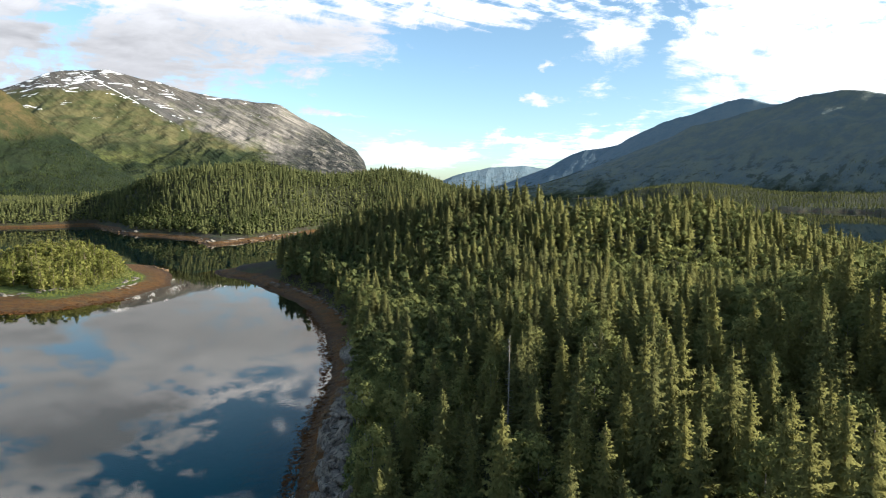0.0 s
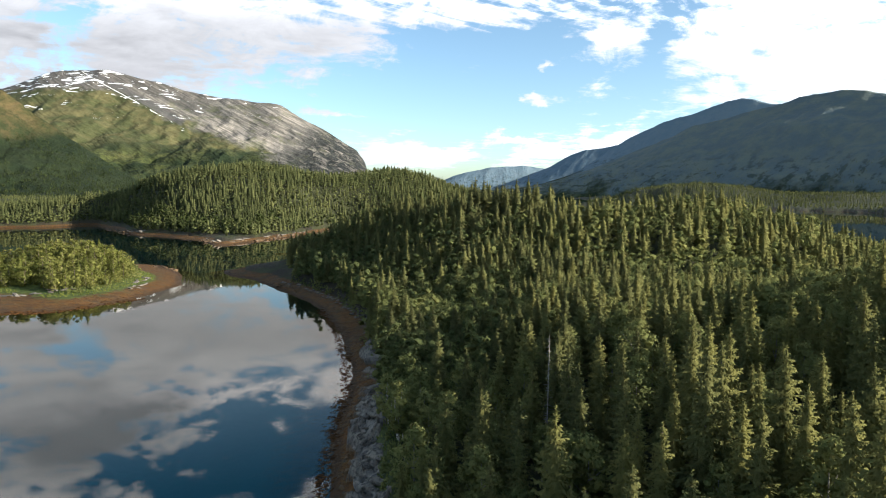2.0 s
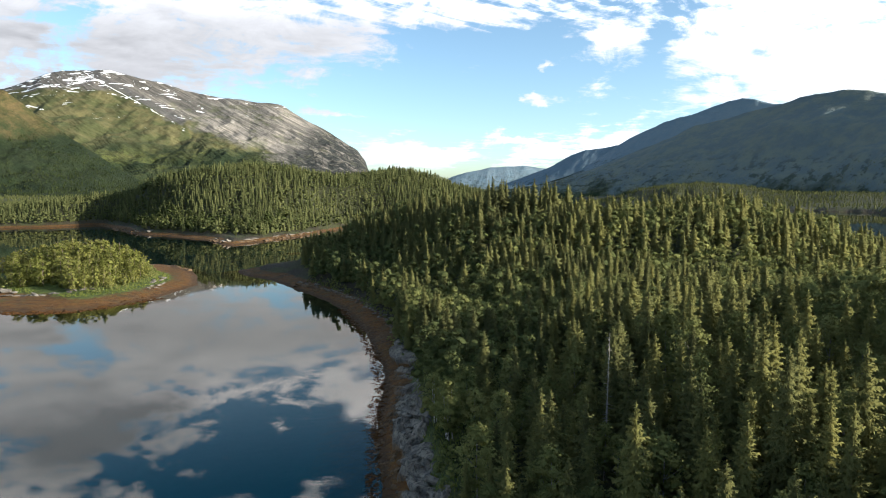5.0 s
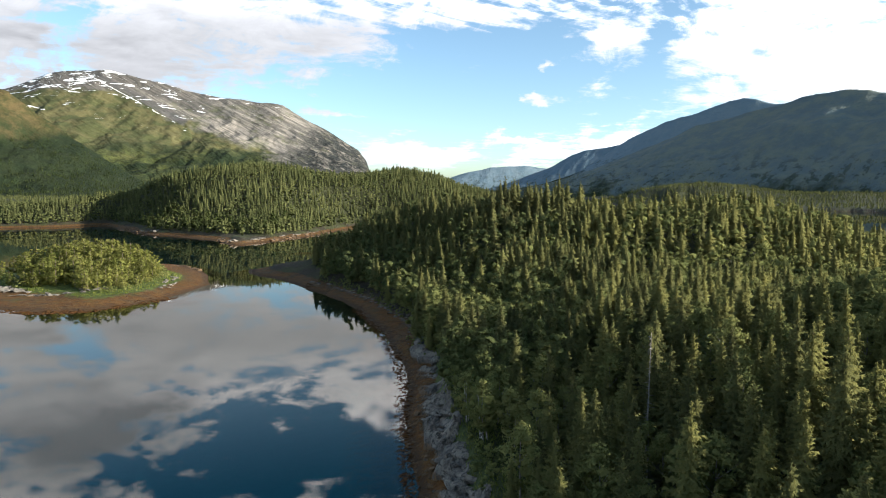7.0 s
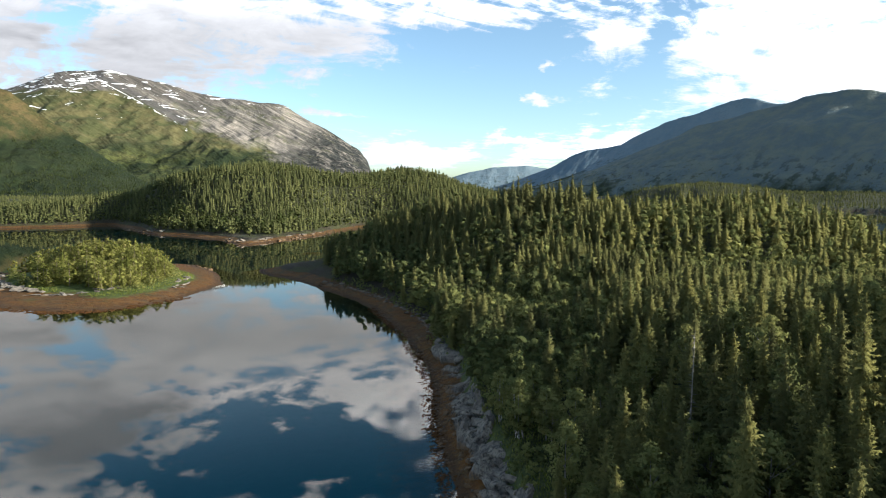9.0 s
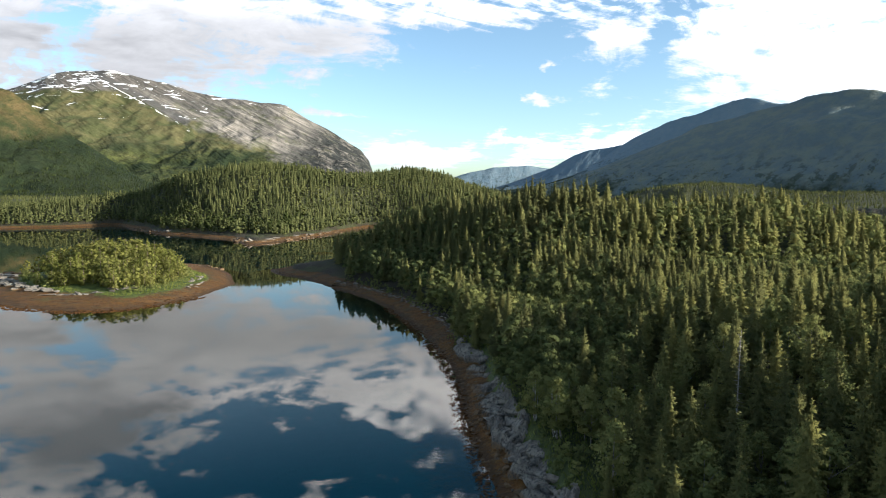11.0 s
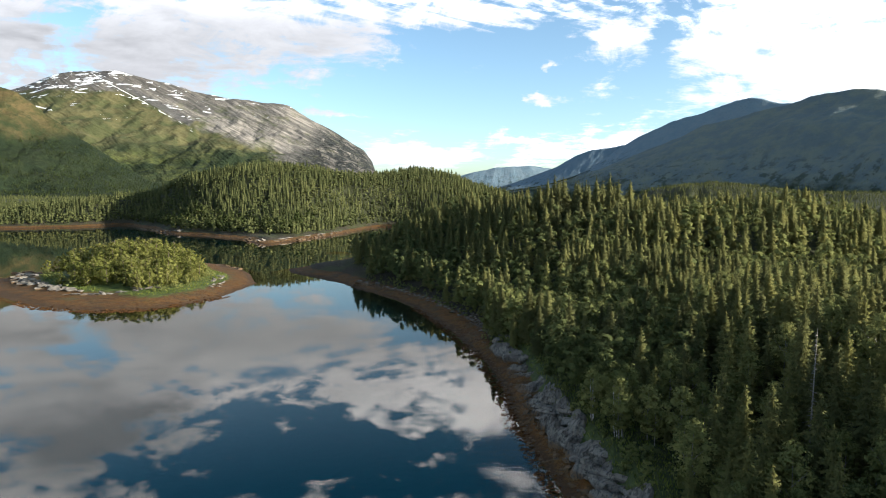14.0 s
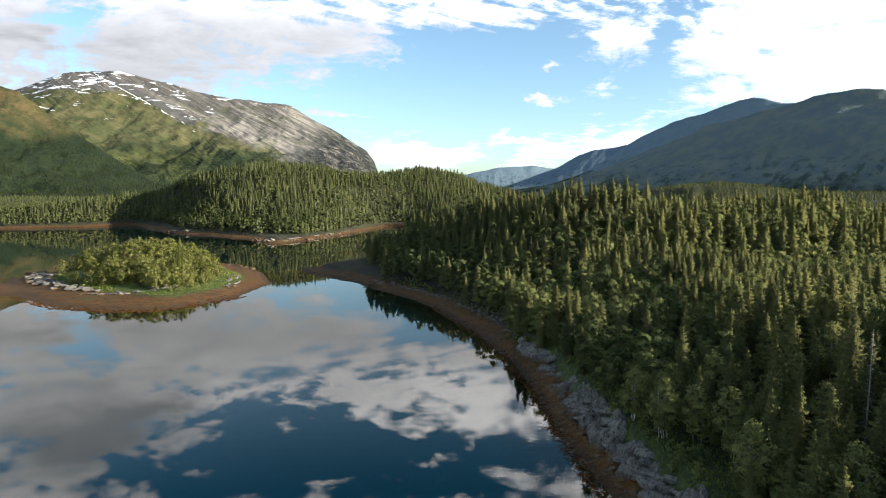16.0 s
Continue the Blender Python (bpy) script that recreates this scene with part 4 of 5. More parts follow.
def build_near_trees():
    p = scatter(-16, 75, 22, 78, 2.65, 11, lambda x, y, z: is_near(x, y) & (z > 2.9) & ~clearing(x, y))
    spruces, birches = split_kinds(p, 12, 0.22)
    rng = random.Random(5)
    protos = []
    for i in range(7):
        h = 9.5
        wide = rng.uniform(0.145, 0.19)
        crown = soft_crown(*both(spruce_crown(h, 100 + i, 0.45, 8, 4, wide), skirt_spruce(h * 0.97, 150 + i, 15, 6, wide * 0.66)))
        tint = np.full(len(crown[0]), 0.16 + 0.15 * i)
        cm = mesh_from("spruce_crown", *crown[:2], NEEDLE, True, tint, crown[2])
        v, f = trunk_arrays(h * 0.97, 0.13, 7, rng)
        lv, lf = [], []
        for j in range(7):
            a, z0 = j * 2.4, h * (0.985 + 0.006 * j)
            lv += [(0, 0, z0 + 0.10), (0.03, 0.0, z0), (0.16 * math.cos(a), 0.16 * math.sin(a), z0 + 0.07)]
            lf.append((3 * j, 3 * j + 1, 3 * j + 2))
        lv += [(0.03, 0, h * 0.97), (-0.02, 0.02, h * 0.97), (-0.02, -0.02, h * 0.97), (0, 0, h * 1.065)]
        lf += [(21, 22, 24), (22, 23, 24), (23, 21, 24)]
        protos.append((cm, mesh_from("spruce_trunk", v, f, SPRUCE_BARK), mesh_from("leading_shoot", lv, lf, NEEDLE, False, np.full(len(lv), 0.8))))
    made = {}
    for q in spruces:
        # shade and sun put into tints: darker towards the shore, paler on the knoll
        i = max(0, min(6, int(rng.gauss(2.5 + 1.9 * float(smooth(q[0], 0, 24)), 1.5))))
        fresh = i not in made
        if fresh:
            made[i] = tree_thing("spruce_tree", protos[i][0], protos[i][1], "dark green pointed spruce with drooping boughs in dense forest", "spruces on the headland", (), protos[i][2])
        size = rng.triangular(0.42, 1.22, 0.88) * (0.72 + 0.28 * float(smooth(inside(HEADLAND, q[:1], q[1:2])[0], 6, 18)))
        set_tree(made[i], q, size, rng.random() * 6.28, fresh)
    protos, made = [], {}
    for i in range(5):
        h = 6.8
        crown = soft_crown(*both(birch_crown(h, 200 + i, 44, 40, 0.115), clump_birch(h * 0.95, 230 + i, 14, 0, 0.1, 0.2, core=0.6)), False, 0.7)
        tint = np.full(len(crown[0]), 0.15 + 0.15 * i)
        cm = mesh_from("birch_crown", *crown[:2], LEAF, True, tint, crown[2])
        v, f = trunk_arrays(h * 0.8, 0.09, 6, rng, 0.02, -0.5, 0.02, 0, 0, 0.12)
        limbs = []
        for j in range(4):
            a, z0 = j * 1.6 + rng.uniform(-0.5, 0.5), h * rng.uniform(0.26, 0.55)
            ln, cx = h * rng.uniform(0.2, 0.32), 0.02 * z0
            e = Vector((math.cos(a) * 0.7, math.sin(a) * 0.7, 0.8)) * ln
            lv, lf = [], []
            for r, q in ((0.045, 0.0), (0.03, 0.55), (0.008, 1.0)):
                lv += [(cx + e.x * q + r * math.cos(2.09 * i2), e.y * q + r * math.sin(2.09 * i2), z0 + e.z * q * (0.9 + 0.1 * q)) for i2 in range(3)]
            for r in (0, 3):
                for i2 in range(3):
                    n, m = r + i2, r + (i2 + 1) % 3
                    lf += [(n, m, m + 3), (n, m + 3, n + 3)]
            limbs.append(mesh_from("birch_limb", lv, lf, SHADED_BARK))
        protos.append((cm, mesh_from("birch_trunk", v, f, SHADED_BARK), limbs))
    for q in birches:
        i = rng.randrange(len(protos))
        fresh = i not in made
        if fresh:
            made[i] = tree_thing("birch_tree", protos[i][0], protos[i][1], "light green leafy birch with a pale trunk in the forest", "birches on the headland", protos[i][2])
        set_tree(made[i], q, rng.uniform(0.65, 1.15), rng.random() * 6.28, fresh)
    # the birches on the open bank, with several white stems each
    for x, y, size in ((-7.5, 64.6, 1.0), (-9.2, 69.8, 0.9)):
        i = rng.randrange(len(protos))
        z = float(height(np.array([x]), np.array([y]))[0])
        ob = set_tree(made[i], (x, y, z), size, rng.random() * 6.28, False)
        tagged(ob, "bright green birch with white stems on the grassy bank", group="birches on the bank")
        for j in range(3):
            v, f = trunk_arrays(5.4, 0.05, 6, rng, rng.uniform(-0.12, 0.12), -0.4, 0.02, rng.uniform(-0.7, 0.7), rng.uniform(-0.7, 0.7), 0.14)
            part("stem", mesh_from("birch_stem", v, f, BIRCH_BARK), ob)


MID_SPRUCE = [soft_crown(*both(skirt_spruce(9.2, 300 + i, 12, 6, 0.15), spruce_crown(9.5, 310 + i, 0.44, 9, 1, 0.175))) for i in range(9)]
HALF_SPRUCE = [soft_crown(*both(skirt_spruce(9.2, 320 + i, 9, 6, 0.185), spruce_crown(9.5, 330 + i, 1.05, 7, 1, 0.20))) for i in range(8)]
HALF_BIRCH = [soft_crown(*clump_birch(6.8, 360 + i, 6, 15, 0.27, core=0.85), False) for i in range(7)]
MID_BIRCH = [soft_crown(*clump_birch(6.8, 340 + i, 11, 30, 0.165, core=0.66), False) for i in range(7)]
FAR_SPRUCE = [soft_crown(*skirt_spruce(9.5, 400 + i, 5, 4, 0.145 + 0.012 * i), True, 0.35) for i in range(8)]
FAR_BIRCH = [soft_crown(*clump_birch(7.6, 440 + i, 4, 3, 0.4, 0.20, 0.16, 1.25), False, 0.35) for i in range(6)]
HILL_BIRCH = [soft_crown(*clump_birch(6.6, 460 + i, 3, 5, 0.42, 0.26, 0.10, 1.45), False, 0.35) for i in range(7)]
TINY = [soft_crown(*skirt_spruce(8.0, 500 + i, 2, 4, 0.22)) for i in range(5)]


def wood(name, p, kinds_a, kinds_b, seed, share, label_a, label_b, tall=1.0, needle=FAR_NEEDLE, leaf=FAR_LEAF, pale=1.0, least=0.45, most=1.22):
    a, b = split_kinds(p, seed, share)
    rng = np.random.default_rng(seed + 1)

    # tints carry light: darker on the headland's shaded flank, paler on its sunlit side
    def tint(q):
        return pale * np.clip(rng.uniform(0.0, 0.8, len(q)) + 0.4 * (smooth(q[:, 0], -8, 50) - 0.55) * smooth(q[:, 1], 300, 200) + 0.5 * (patches(q[:, 0] + 900, q[:, 1]) - 0.5), 0, 1)
    if len(a):
        joined("spruce_" + name, kinds_a, a, tall * rng.triangular(least, 0.9, most, len(a)), needle, label_a, seed + 2, tint(a))
    if len(b):
        joined("birch_" + name, kinds_b, b, tall * rng.uniform(0.7, 1.3, len(b)), leaf, label_b, seed + 3, tint(b))


def build_island_trees():
    p = scatter(-172, -84, 148, 252, 2.65, 31, lambda x, y, z: (inside(ISLAND, x, y) > 14.5) & (z > 1.9) & (((x + 141) / 12) ** 2 + ((y - 190) / 9) ** 2 > 1))
    rng = random.Random(8)
    mats = []
    for i in range(5):
        v, f, nv = soft_crown(*clump_birch(5.5, 600 + i, 20, 44, 0.125, 0.38, 0.04, 0.7), False)
        tv, tf = trunk_arrays(5.6, 0.09, 5, rng)
        mats.append((mesh_from("island_birch_crown", v, f, ISLAND_LEAF, True, np.full(len(v), 0.32 + 0.13 * i), nv), mesh_from("island_birch_trunk", tv, tf, SPRUCE_BARK)))
    spr = []
    for i in range(3):
        v, f, nv = soft_crown(*both(skirt_spruce(8.3, 620 + i, 12, 6, 0.13), spruce_crown(8.5, 630 + i, 0.45, 8, 2, 0.18)))
        tv, tf = trunk_arrays(8.0, 0.12, 5, rng)
        spr.append((mesh_from("island_spruce_crown", v, f, ISLAND_LEAF, True, np.full(len(v), 0.2 + 0.12 * i), nv), mesh_from("island_spruce_trunk", tv, tf, SPRUCE_BARK)))
    made = {}
    for q in p:
        conifer = rng.random() < 0.06
        i = rng.randrange(3 if conifer else 5)
        key = (conifer, i)
        fresh = key not in made
        if fresh:
            if conifer:
                made[key] = tree_thing("young_spruce", *spr[i], "yellow-green young spruce on the small island", "trees on the island")
            else:
                made[key] = tree_thing("birch_tree", *mats[i], "sunlit yellow-green birch on the small island", "trees on the island")
        edge = float(inside(ISLAND, np.array([q[0]]), np.array([q[1]]))[0])
        size = rng.uniform(0.55, 1.28) * (0.78 if conifer else 1.06) * (0.62 + 0.38 * min(1.0, (edge - 14) / 6))
        set_tree(made[key], q, size, rng.random() * 6.28, fresh)
    shrub = clump_birch(2.2, 650, 7, 12, 0.16, 0.4)
    shrub = (shrub[0] - np.array([0, 0, 0.5]), shrub[1])
    me = mesh_from("shrub", *shrub, LEAF, False, np.full(len(shrub[0]), 0.5))
    q = scatter(-172, -84, 148, 252, 2.1, 33, lambda x, y, z: (np.abs(inside(ISLAND, x, y) - 14.2) < 1.6) & (z > 1.7))
    for c in q:
        if rng.random() < 0.75:
            ob = tagged(new("shrub", me), "low green willow shrub at the island's edge", "shrub", "shrubs of the island")
            k = rng.uniform(0.5, 1.3)
            ob.location, ob.rotation_euler, ob.scale = c, (0, 0, rng.random() * 6.28), (k * 1.2, k * 1.2, k)


def build_bank_shrubs():
    rng = random.Random(21)
    kinds = []
    for i in range(3):
        v, f = clump_birch(2.2, 660 + i, 8, 30, 0.12, 0.4)
        kinds.append(mesh_from("bank_shrub", v - np.array([0, 0, 0.5]), f, LEAF, False, np.full(len(v), 0.2 + 0.2 * i)))
    p = scatter(-18, -3, 44, 112, 1.9, 35, lambda x, y, z: (z > 2.9) & (z < 4.6) & (inside(HEADLAND, x, y) < 9.5))
    for q in p:
        if rng.random() < 0.42:
            ob = tagged(new("shrub", rng.choice(kinds)), "low leafy birch shrub on the bank above the rocks", "shrub", "shrubs of the bank")
            k = rng.uniform(0.4, 1.1)
            ob.location, ob.rotation_euler, ob.scale = q, (0, 0, rng.random() * 6.28), (k * 1.2, k * 1.2, k)


def build_grass(name, p, per, tall, label, seed):
    """Tufts of blades on open ground, in one mesh."""
    rng = np.random.default_rng(seed)
    q = np.repeat(p, per, 0)
    n = len(q)
    a, b = rng.uniform(0, 6.283, n), rng.uniform(0, 6.283, n)
    r, h = rng.uniform(0, 0.35, n), tall * rng.uniform(0.5, 1.3, n)
    foot = q + np.stack([r * np.cos(a), r * np.sin(a), np.full(n, -0.05)], -1)
    wide = tall * 0.16
    side = np.stack([np.cos(b) * wide, np.sin(b) * wide, np.zeros(n)], -1)
    tip = foot + np.stack([np.cos(a) * h * 0.45, np.sin(a) * h * 0.45, h], -1)
    v = np.stack([foot - side, foot + side, tip], 1).reshape(-1, 3)
    f = np.arange(3 * n).reshape(-1, 3)
    tint = np.repeat(rng.uniform(0.0, 0.8, n), 3)
    tagged(new(name, mesh_from(name, v, f, GRASS, False, tint)), label, "grass", kind="stuff")


build_grass("bank_grass", scatter(-19, 2, 42, 122, 0.55, 81, lambda x, y, z: (z > 2.0) & (inside(HEADLAND, x, y) < 12.5)), 4, 0.42,
            "rough green grass on the bank above the rocks", 82)
build_grass("island_grass", scatter(-172, -82, 146, 254, 0.95, 83, lambda x, y, z: (z > 1.5) & (inside(ISLAND, x, y) < 18)), 4, 0.5,
            "bright green grass fringe of the small island", 84)
build_near_trees()
build_island_trees()
build_bank_shrubs()


def in_sight(x, y):
    return (y > 22) & (x < 0.73 * y + 10) & (y < 252)


def headland_wood(x, y, z):
    bare_point = (y > 180) & (x < -50 - 0.25 * (y - 190))
    return ~bare_point & ~is_near(x, y) & (z > np.where(y > 105, 1.45, 2.8)) & ~clearing(x, y) & (inside(ISLAND, x, y) < -20) & in_sight(x, y)


wood("forest_of_the_headland", scatter(-90, 220, 20, 135, 2.6, 41, headland_wood), MID_SPRUCE, MID_BIRCH, 42, 0.32,
     "dense dark green spruce forest over the headland", "light green birches among the spruces", 1.0, NEEDLE, LEAF, 0.8, 0.55, 1.14)


def tall_stand(x, y):
    return ((x - 14) / 17) ** 2 + ((y - 196) / 13) ** 2 < 1


wood("forest_of_the_tall_stand", scatter(-6, 34, 180, 212, 3.3, 47, lambda x, y, z: tall_stand(x, y)), HALF_SPRUCE, HALF_BIRCH, 48, -0.3,
     "stand of tall dark spruces on the headland's crest", "birches among the tall spruces", 1.32, NEEDLE, LEAF, 0.1)
wood("forest_of_the_ridge", scatter(-90, 220, 135, 264, 3.05, 43, lambda x, y, z: headland_wood(x, y, z) & ~tall_stand(x, y)), HALF_SPRUCE, HALF_BIRCH, 44, 0.30,
     "dense spruce forest on the headland's ridge", "light green birches on the headland's ridge", 1.0, NEEDLE, LEAF, 0.72, 0.55, 1.14)
wood("forest_behind_the_headland",
     scatter(-90, 320, -140, 340, 7.6, 45, lambda x, y, z: ~is_near(x, y) & (z > 2.7) & (inside(ISLAND, x, y) < -20) & ~in_sight(x, y)
             & (np.hypot(x + 14, y) > 22)),
     FAR_SPRUCE, FAR_BIRCH, 46, 0.1, "spruce forest on the far side of the headland", "birches on the far side of the headland")
wood("forest_of_the_hills",
     scatter(-520, 130, 310, 690, 3.15, 51, lambda x, y, z: (z > 2.4) & ((y < 590) | (x > -130))  & (x > -0.70 * y - 45) & (x < 0.1 * y + 30)),
     FAR_SPRUCE, HILL_BIRCH, 52, 0.40, "spruce forest on the hills across the inlet", "birches on the hills across the inlet", 0.82, FAR_NEEDLE, HILL_LEAF, 0.8, 0.45, 1.3)
wood("grove_of_the_far_point", scatter(-255, -100, 325, 445, 5.2, 55, lambda x, y, z: (z > 2.6) & (inside(HEADLAND, x, y) > 6) & (inside(HEADLAND, x, y) < 30) & (x < -118)),
     HALF_SPRUCE, HALF_BIRCH, 56, 1.2, "spruces by the shore of the inlet", "broad dark green birches by the shore of the inlet", 1.15, FAR_NEEDLE, FAR_LEAF, 1.0)
wood("forest_of_the_inlet", scatter(-560, -130, 590, 720, 5.5, 53, lambda x, y, z: (z > 2.4) & (x > -0.70 * y - 45)),
     FAR_SPRUCE, FAR_BIRCH, 54, 0.3, "spruce forest behind the inlet's shore", "birches behind the inlet's shore", 0.82, pale=0.8)
wood("forest_of_the_far_shores",
     np.vstack([scatter(250, 660, 1040, 1380, 7.5, 64, lambda x, y, z: (z > 0.4) & (inside(EAST, x, y) > -9)),
                scatter(250, 1000, 480, 1400, 9.0, 61, lambda x, y, z: (z > 0.4) & (inside(EAST, x, y) > -9) & (x < 0.75 * y + 60)),
                scatter(-900, -100, 720, 1250, 8.0, 62, lambda x, y, z: (z > 3) & (x > -0.75 * y - 60))]),
     TINY, FAR_BIRCH, 63, -0.25, "far woods along the shores of the fjord", "far birches along the shores of the fjord", 0.72, pale=0.35)

shore_shrubs = clump_birch(2.4, 690, 5, 10, 0.3, 0.4)
shore_p = scatter(-70, -8, 104, 214, 1.8, 85, lambda x, y, z: (z > 1.25) & (z < 2.4) & (inside(HEADLAND, x, y) < 11) & (inside(ISLAND, x, y) < -10))
shore_p = shore_p[shore_p[:, 0] > -50 - 0.25 * (shore_p[:, 1] - 190)]
# dark tints put the trees' shade into the shrubs' colour
joined("shore_shrubs", [soft_crown(shore_shrubs[0] - np.array([0, 0, 0.6]), shore_shrubs[1], False)], shore_p, np.random.default_rng(86).uniform(0.4, 1.1, len(shore_p)), LEAF,
       "low green birch shrubs fringing the wooded shore", 87, np.random.default_rng(88).uniform(0.0, 0.3, len(shore_p)))

wood("forest_of_the_mountainside",
     on_slope(SLOPE_GRID, 22000, 66, lambda x, y, z: (z > 3) & (z < 150 + 200 * fbm(x, y, 150.0, 3, 0.5, 4)) & (y < 1900) & (x > -0.8 * y)),
     TINY, FAR_BIRCH, 68, -0.2, "far woods on the mountainside", "far birches on the mountainside", 0.85, MOUNTAIN_NEEDLE, MOUNTAIN_NEEDLE, 0.6)
wood("forest_of_the_heath_mountain",
     on_slope(HEATH_GRID, 12000, 67, lambda x, y, z: (z > 3) & (z < 40 + 160 * fbm(x, y, 200.0, 3, 0.5, 6)) & (x < 0.8 * y)),
     TINY, FAR_BIRCH, 69, -0.2, "far woods at the foot of the heath mountain", "far birches at the foot of the heath mountain", 0.5, FAR_NEEDLE, FAR_LEAF, 0.4)

# ---------------------------------------------------------------- rocks, driftwood and the dead tree
def rock_mesh(seed, cuts=15, least=0.34, most=0.78):
    """A block: a ball cut by planes, with a rough skin; the deeper the cuts, the more angular. About 2 m long."""
    rng = random.Random(seed)
    bm = bmesh.new()
    bmesh.ops.create_icosphere(bm, subdivisions=3, radius=1.15)
    planes = []
    for _ in range(cuts):
        n = Vector((rng.gauss(0, 1), rng.gauss(0, 1), rng.gauss(0, 0.8))).normalized()
        planes.append((n, rng.uniform(least, most)))
    for v in bm.verts:
        for n, d in planes:
            over = v.co.dot(n) - d
            if over > 0:
                v.co -= n * over
        v.co += v.co.normalized() * (noise.fractal(v.co * 2.3 + Vector((seed, 0, 0)), 0.9, 2.1, 4) * 0.025)
    me = bpy.data.meshes.new("rock")
    bm.to_mesh(me)
    bm.free()
    me.materials.append(ROCK)
    for p in me.polygons:
        p.use_smooth = False
    return me


def block_mesh(seed):
    """A fractured block with sharp arrises: the hull of a few corners. About 2 m long."""
    rng = random.Random(seed)
    bm = bmesh.new()
    for _ in range(17):
        p = Vector((rng.uniform(-1, 1), rng.uniform(-1, 1), rng.uniform(-1, 1)))
        m = max(abs(c) for c in p)
        p = p / m * rng.uniform(0.72, 0.95)
        bm.verts.new((p.x, p.y * 0.8, p.z))
    bmesh.ops.convex_hull(bm, input=bm.verts)
    bmesh.ops.delete(bm, geom=[v for v in bm.verts if not v.link_faces], context="VERTS")
    me = bpy.data.meshes.new("rock")
    bm.to_mesh(me)
    bm.free()
    me.materials.append(ROCK)
    return me


BLOCKS = [block_mesh(950 + i) for i in range(14)]
ROCKS = [rock_mesh(900 + i) for i in range(12)]
BOULDERS = [rock_mesh(930 + i, 9, 0.62, 0.98) for i in range(6)]


def set_rock(rng, x, y, size, label, group, lift=0.0, flat=0.6, turn=None, longer=1.5, kinds=None, dip=0.0):
    z = float(height(np.array([x]), np.array([y]))[0])
    ob = new("rock", rng.choice(kinds or ROCKS))
    ob.rotation_euler = (dip + rng.uniform(-0.4, 0.4) * (1 - dip), rng.uniform(-0.4, 0.4) * (1 - dip), rng.random() * 6.28 if turn is None else turn + rng.uniform(-0.3, 0.3))
    ob.scale = (size * longer, size * rng.uniform(0.75, 1.1), size * flat * rng.uniform(0.8, 1.2))
    ob.location = (x, y, z + lift)
    return tagged(ob, label, "rock", group)


def along(line, n, rng, spread):
    """Places strewn along a line."""
    pts = np.array(line, float)
    s = np.concatenate([[0], np.cumsum(np.hypot(*np.diff(pts, axis=0).T))])
    for i in range(n):
        q = s[-1] * (i + rng.random()) / n
        yield float(np.interp(q, s, pts[:, 0])) + rng.uniform(-spread, spread), float(np.interp(q, s, pts[:, 1])) + rng.uniform(-spread, spread) * 0.5


def strew(name, spots, lo, hi, label, seed):
    """Small stones too many to count, in one mesh."""
    rng = random.Random(seed)
    bm = bmesh.new()
    bmesh.ops.create_icosphere(bm, subdivisions=1, radius=1.0)
    ball = np.array([v.co[:] for v in bm.verts])
    tris = np.array([[v.index for v in f.verts] for f in bm.faces])
    bm.free()
    spots = np.array(list(spots))
    z = height(spots[:, 0], spots[:, 1])
    vs, fs = [], []
    for i, (x, y) in enumerate(spots):
        s = rng.uniform(lo, hi)
        v = ball * np.array([s * rng.uniform(0.8, 1.7), s * rng.uniform(0.8, 1.4), s * rng.uniform(0.4, 0.8)])
        v = v * (1 + 0.35 * vnoise(ball[:, 0] * 1.7 + i, ball[:, 1] * 1.7 + ball[:, 2], 3)[:, None])
        a = rng.random() * 6.28
        c, n = math.cos(a), math.sin(a)
        vs.append(np.stack([v[:, 0] * c - v[:, 1] * n + x, v[:, 0] * n + v[:, 1] * c + y, v[:, 2] + z[i]], -1))
        fs.append(tris + len(ball) * i)
    tagged(new(name, mesh_from(name, np.vstack(vs), np.vstack(fs), ROCK, False)), label, "stones", kind="stuff")


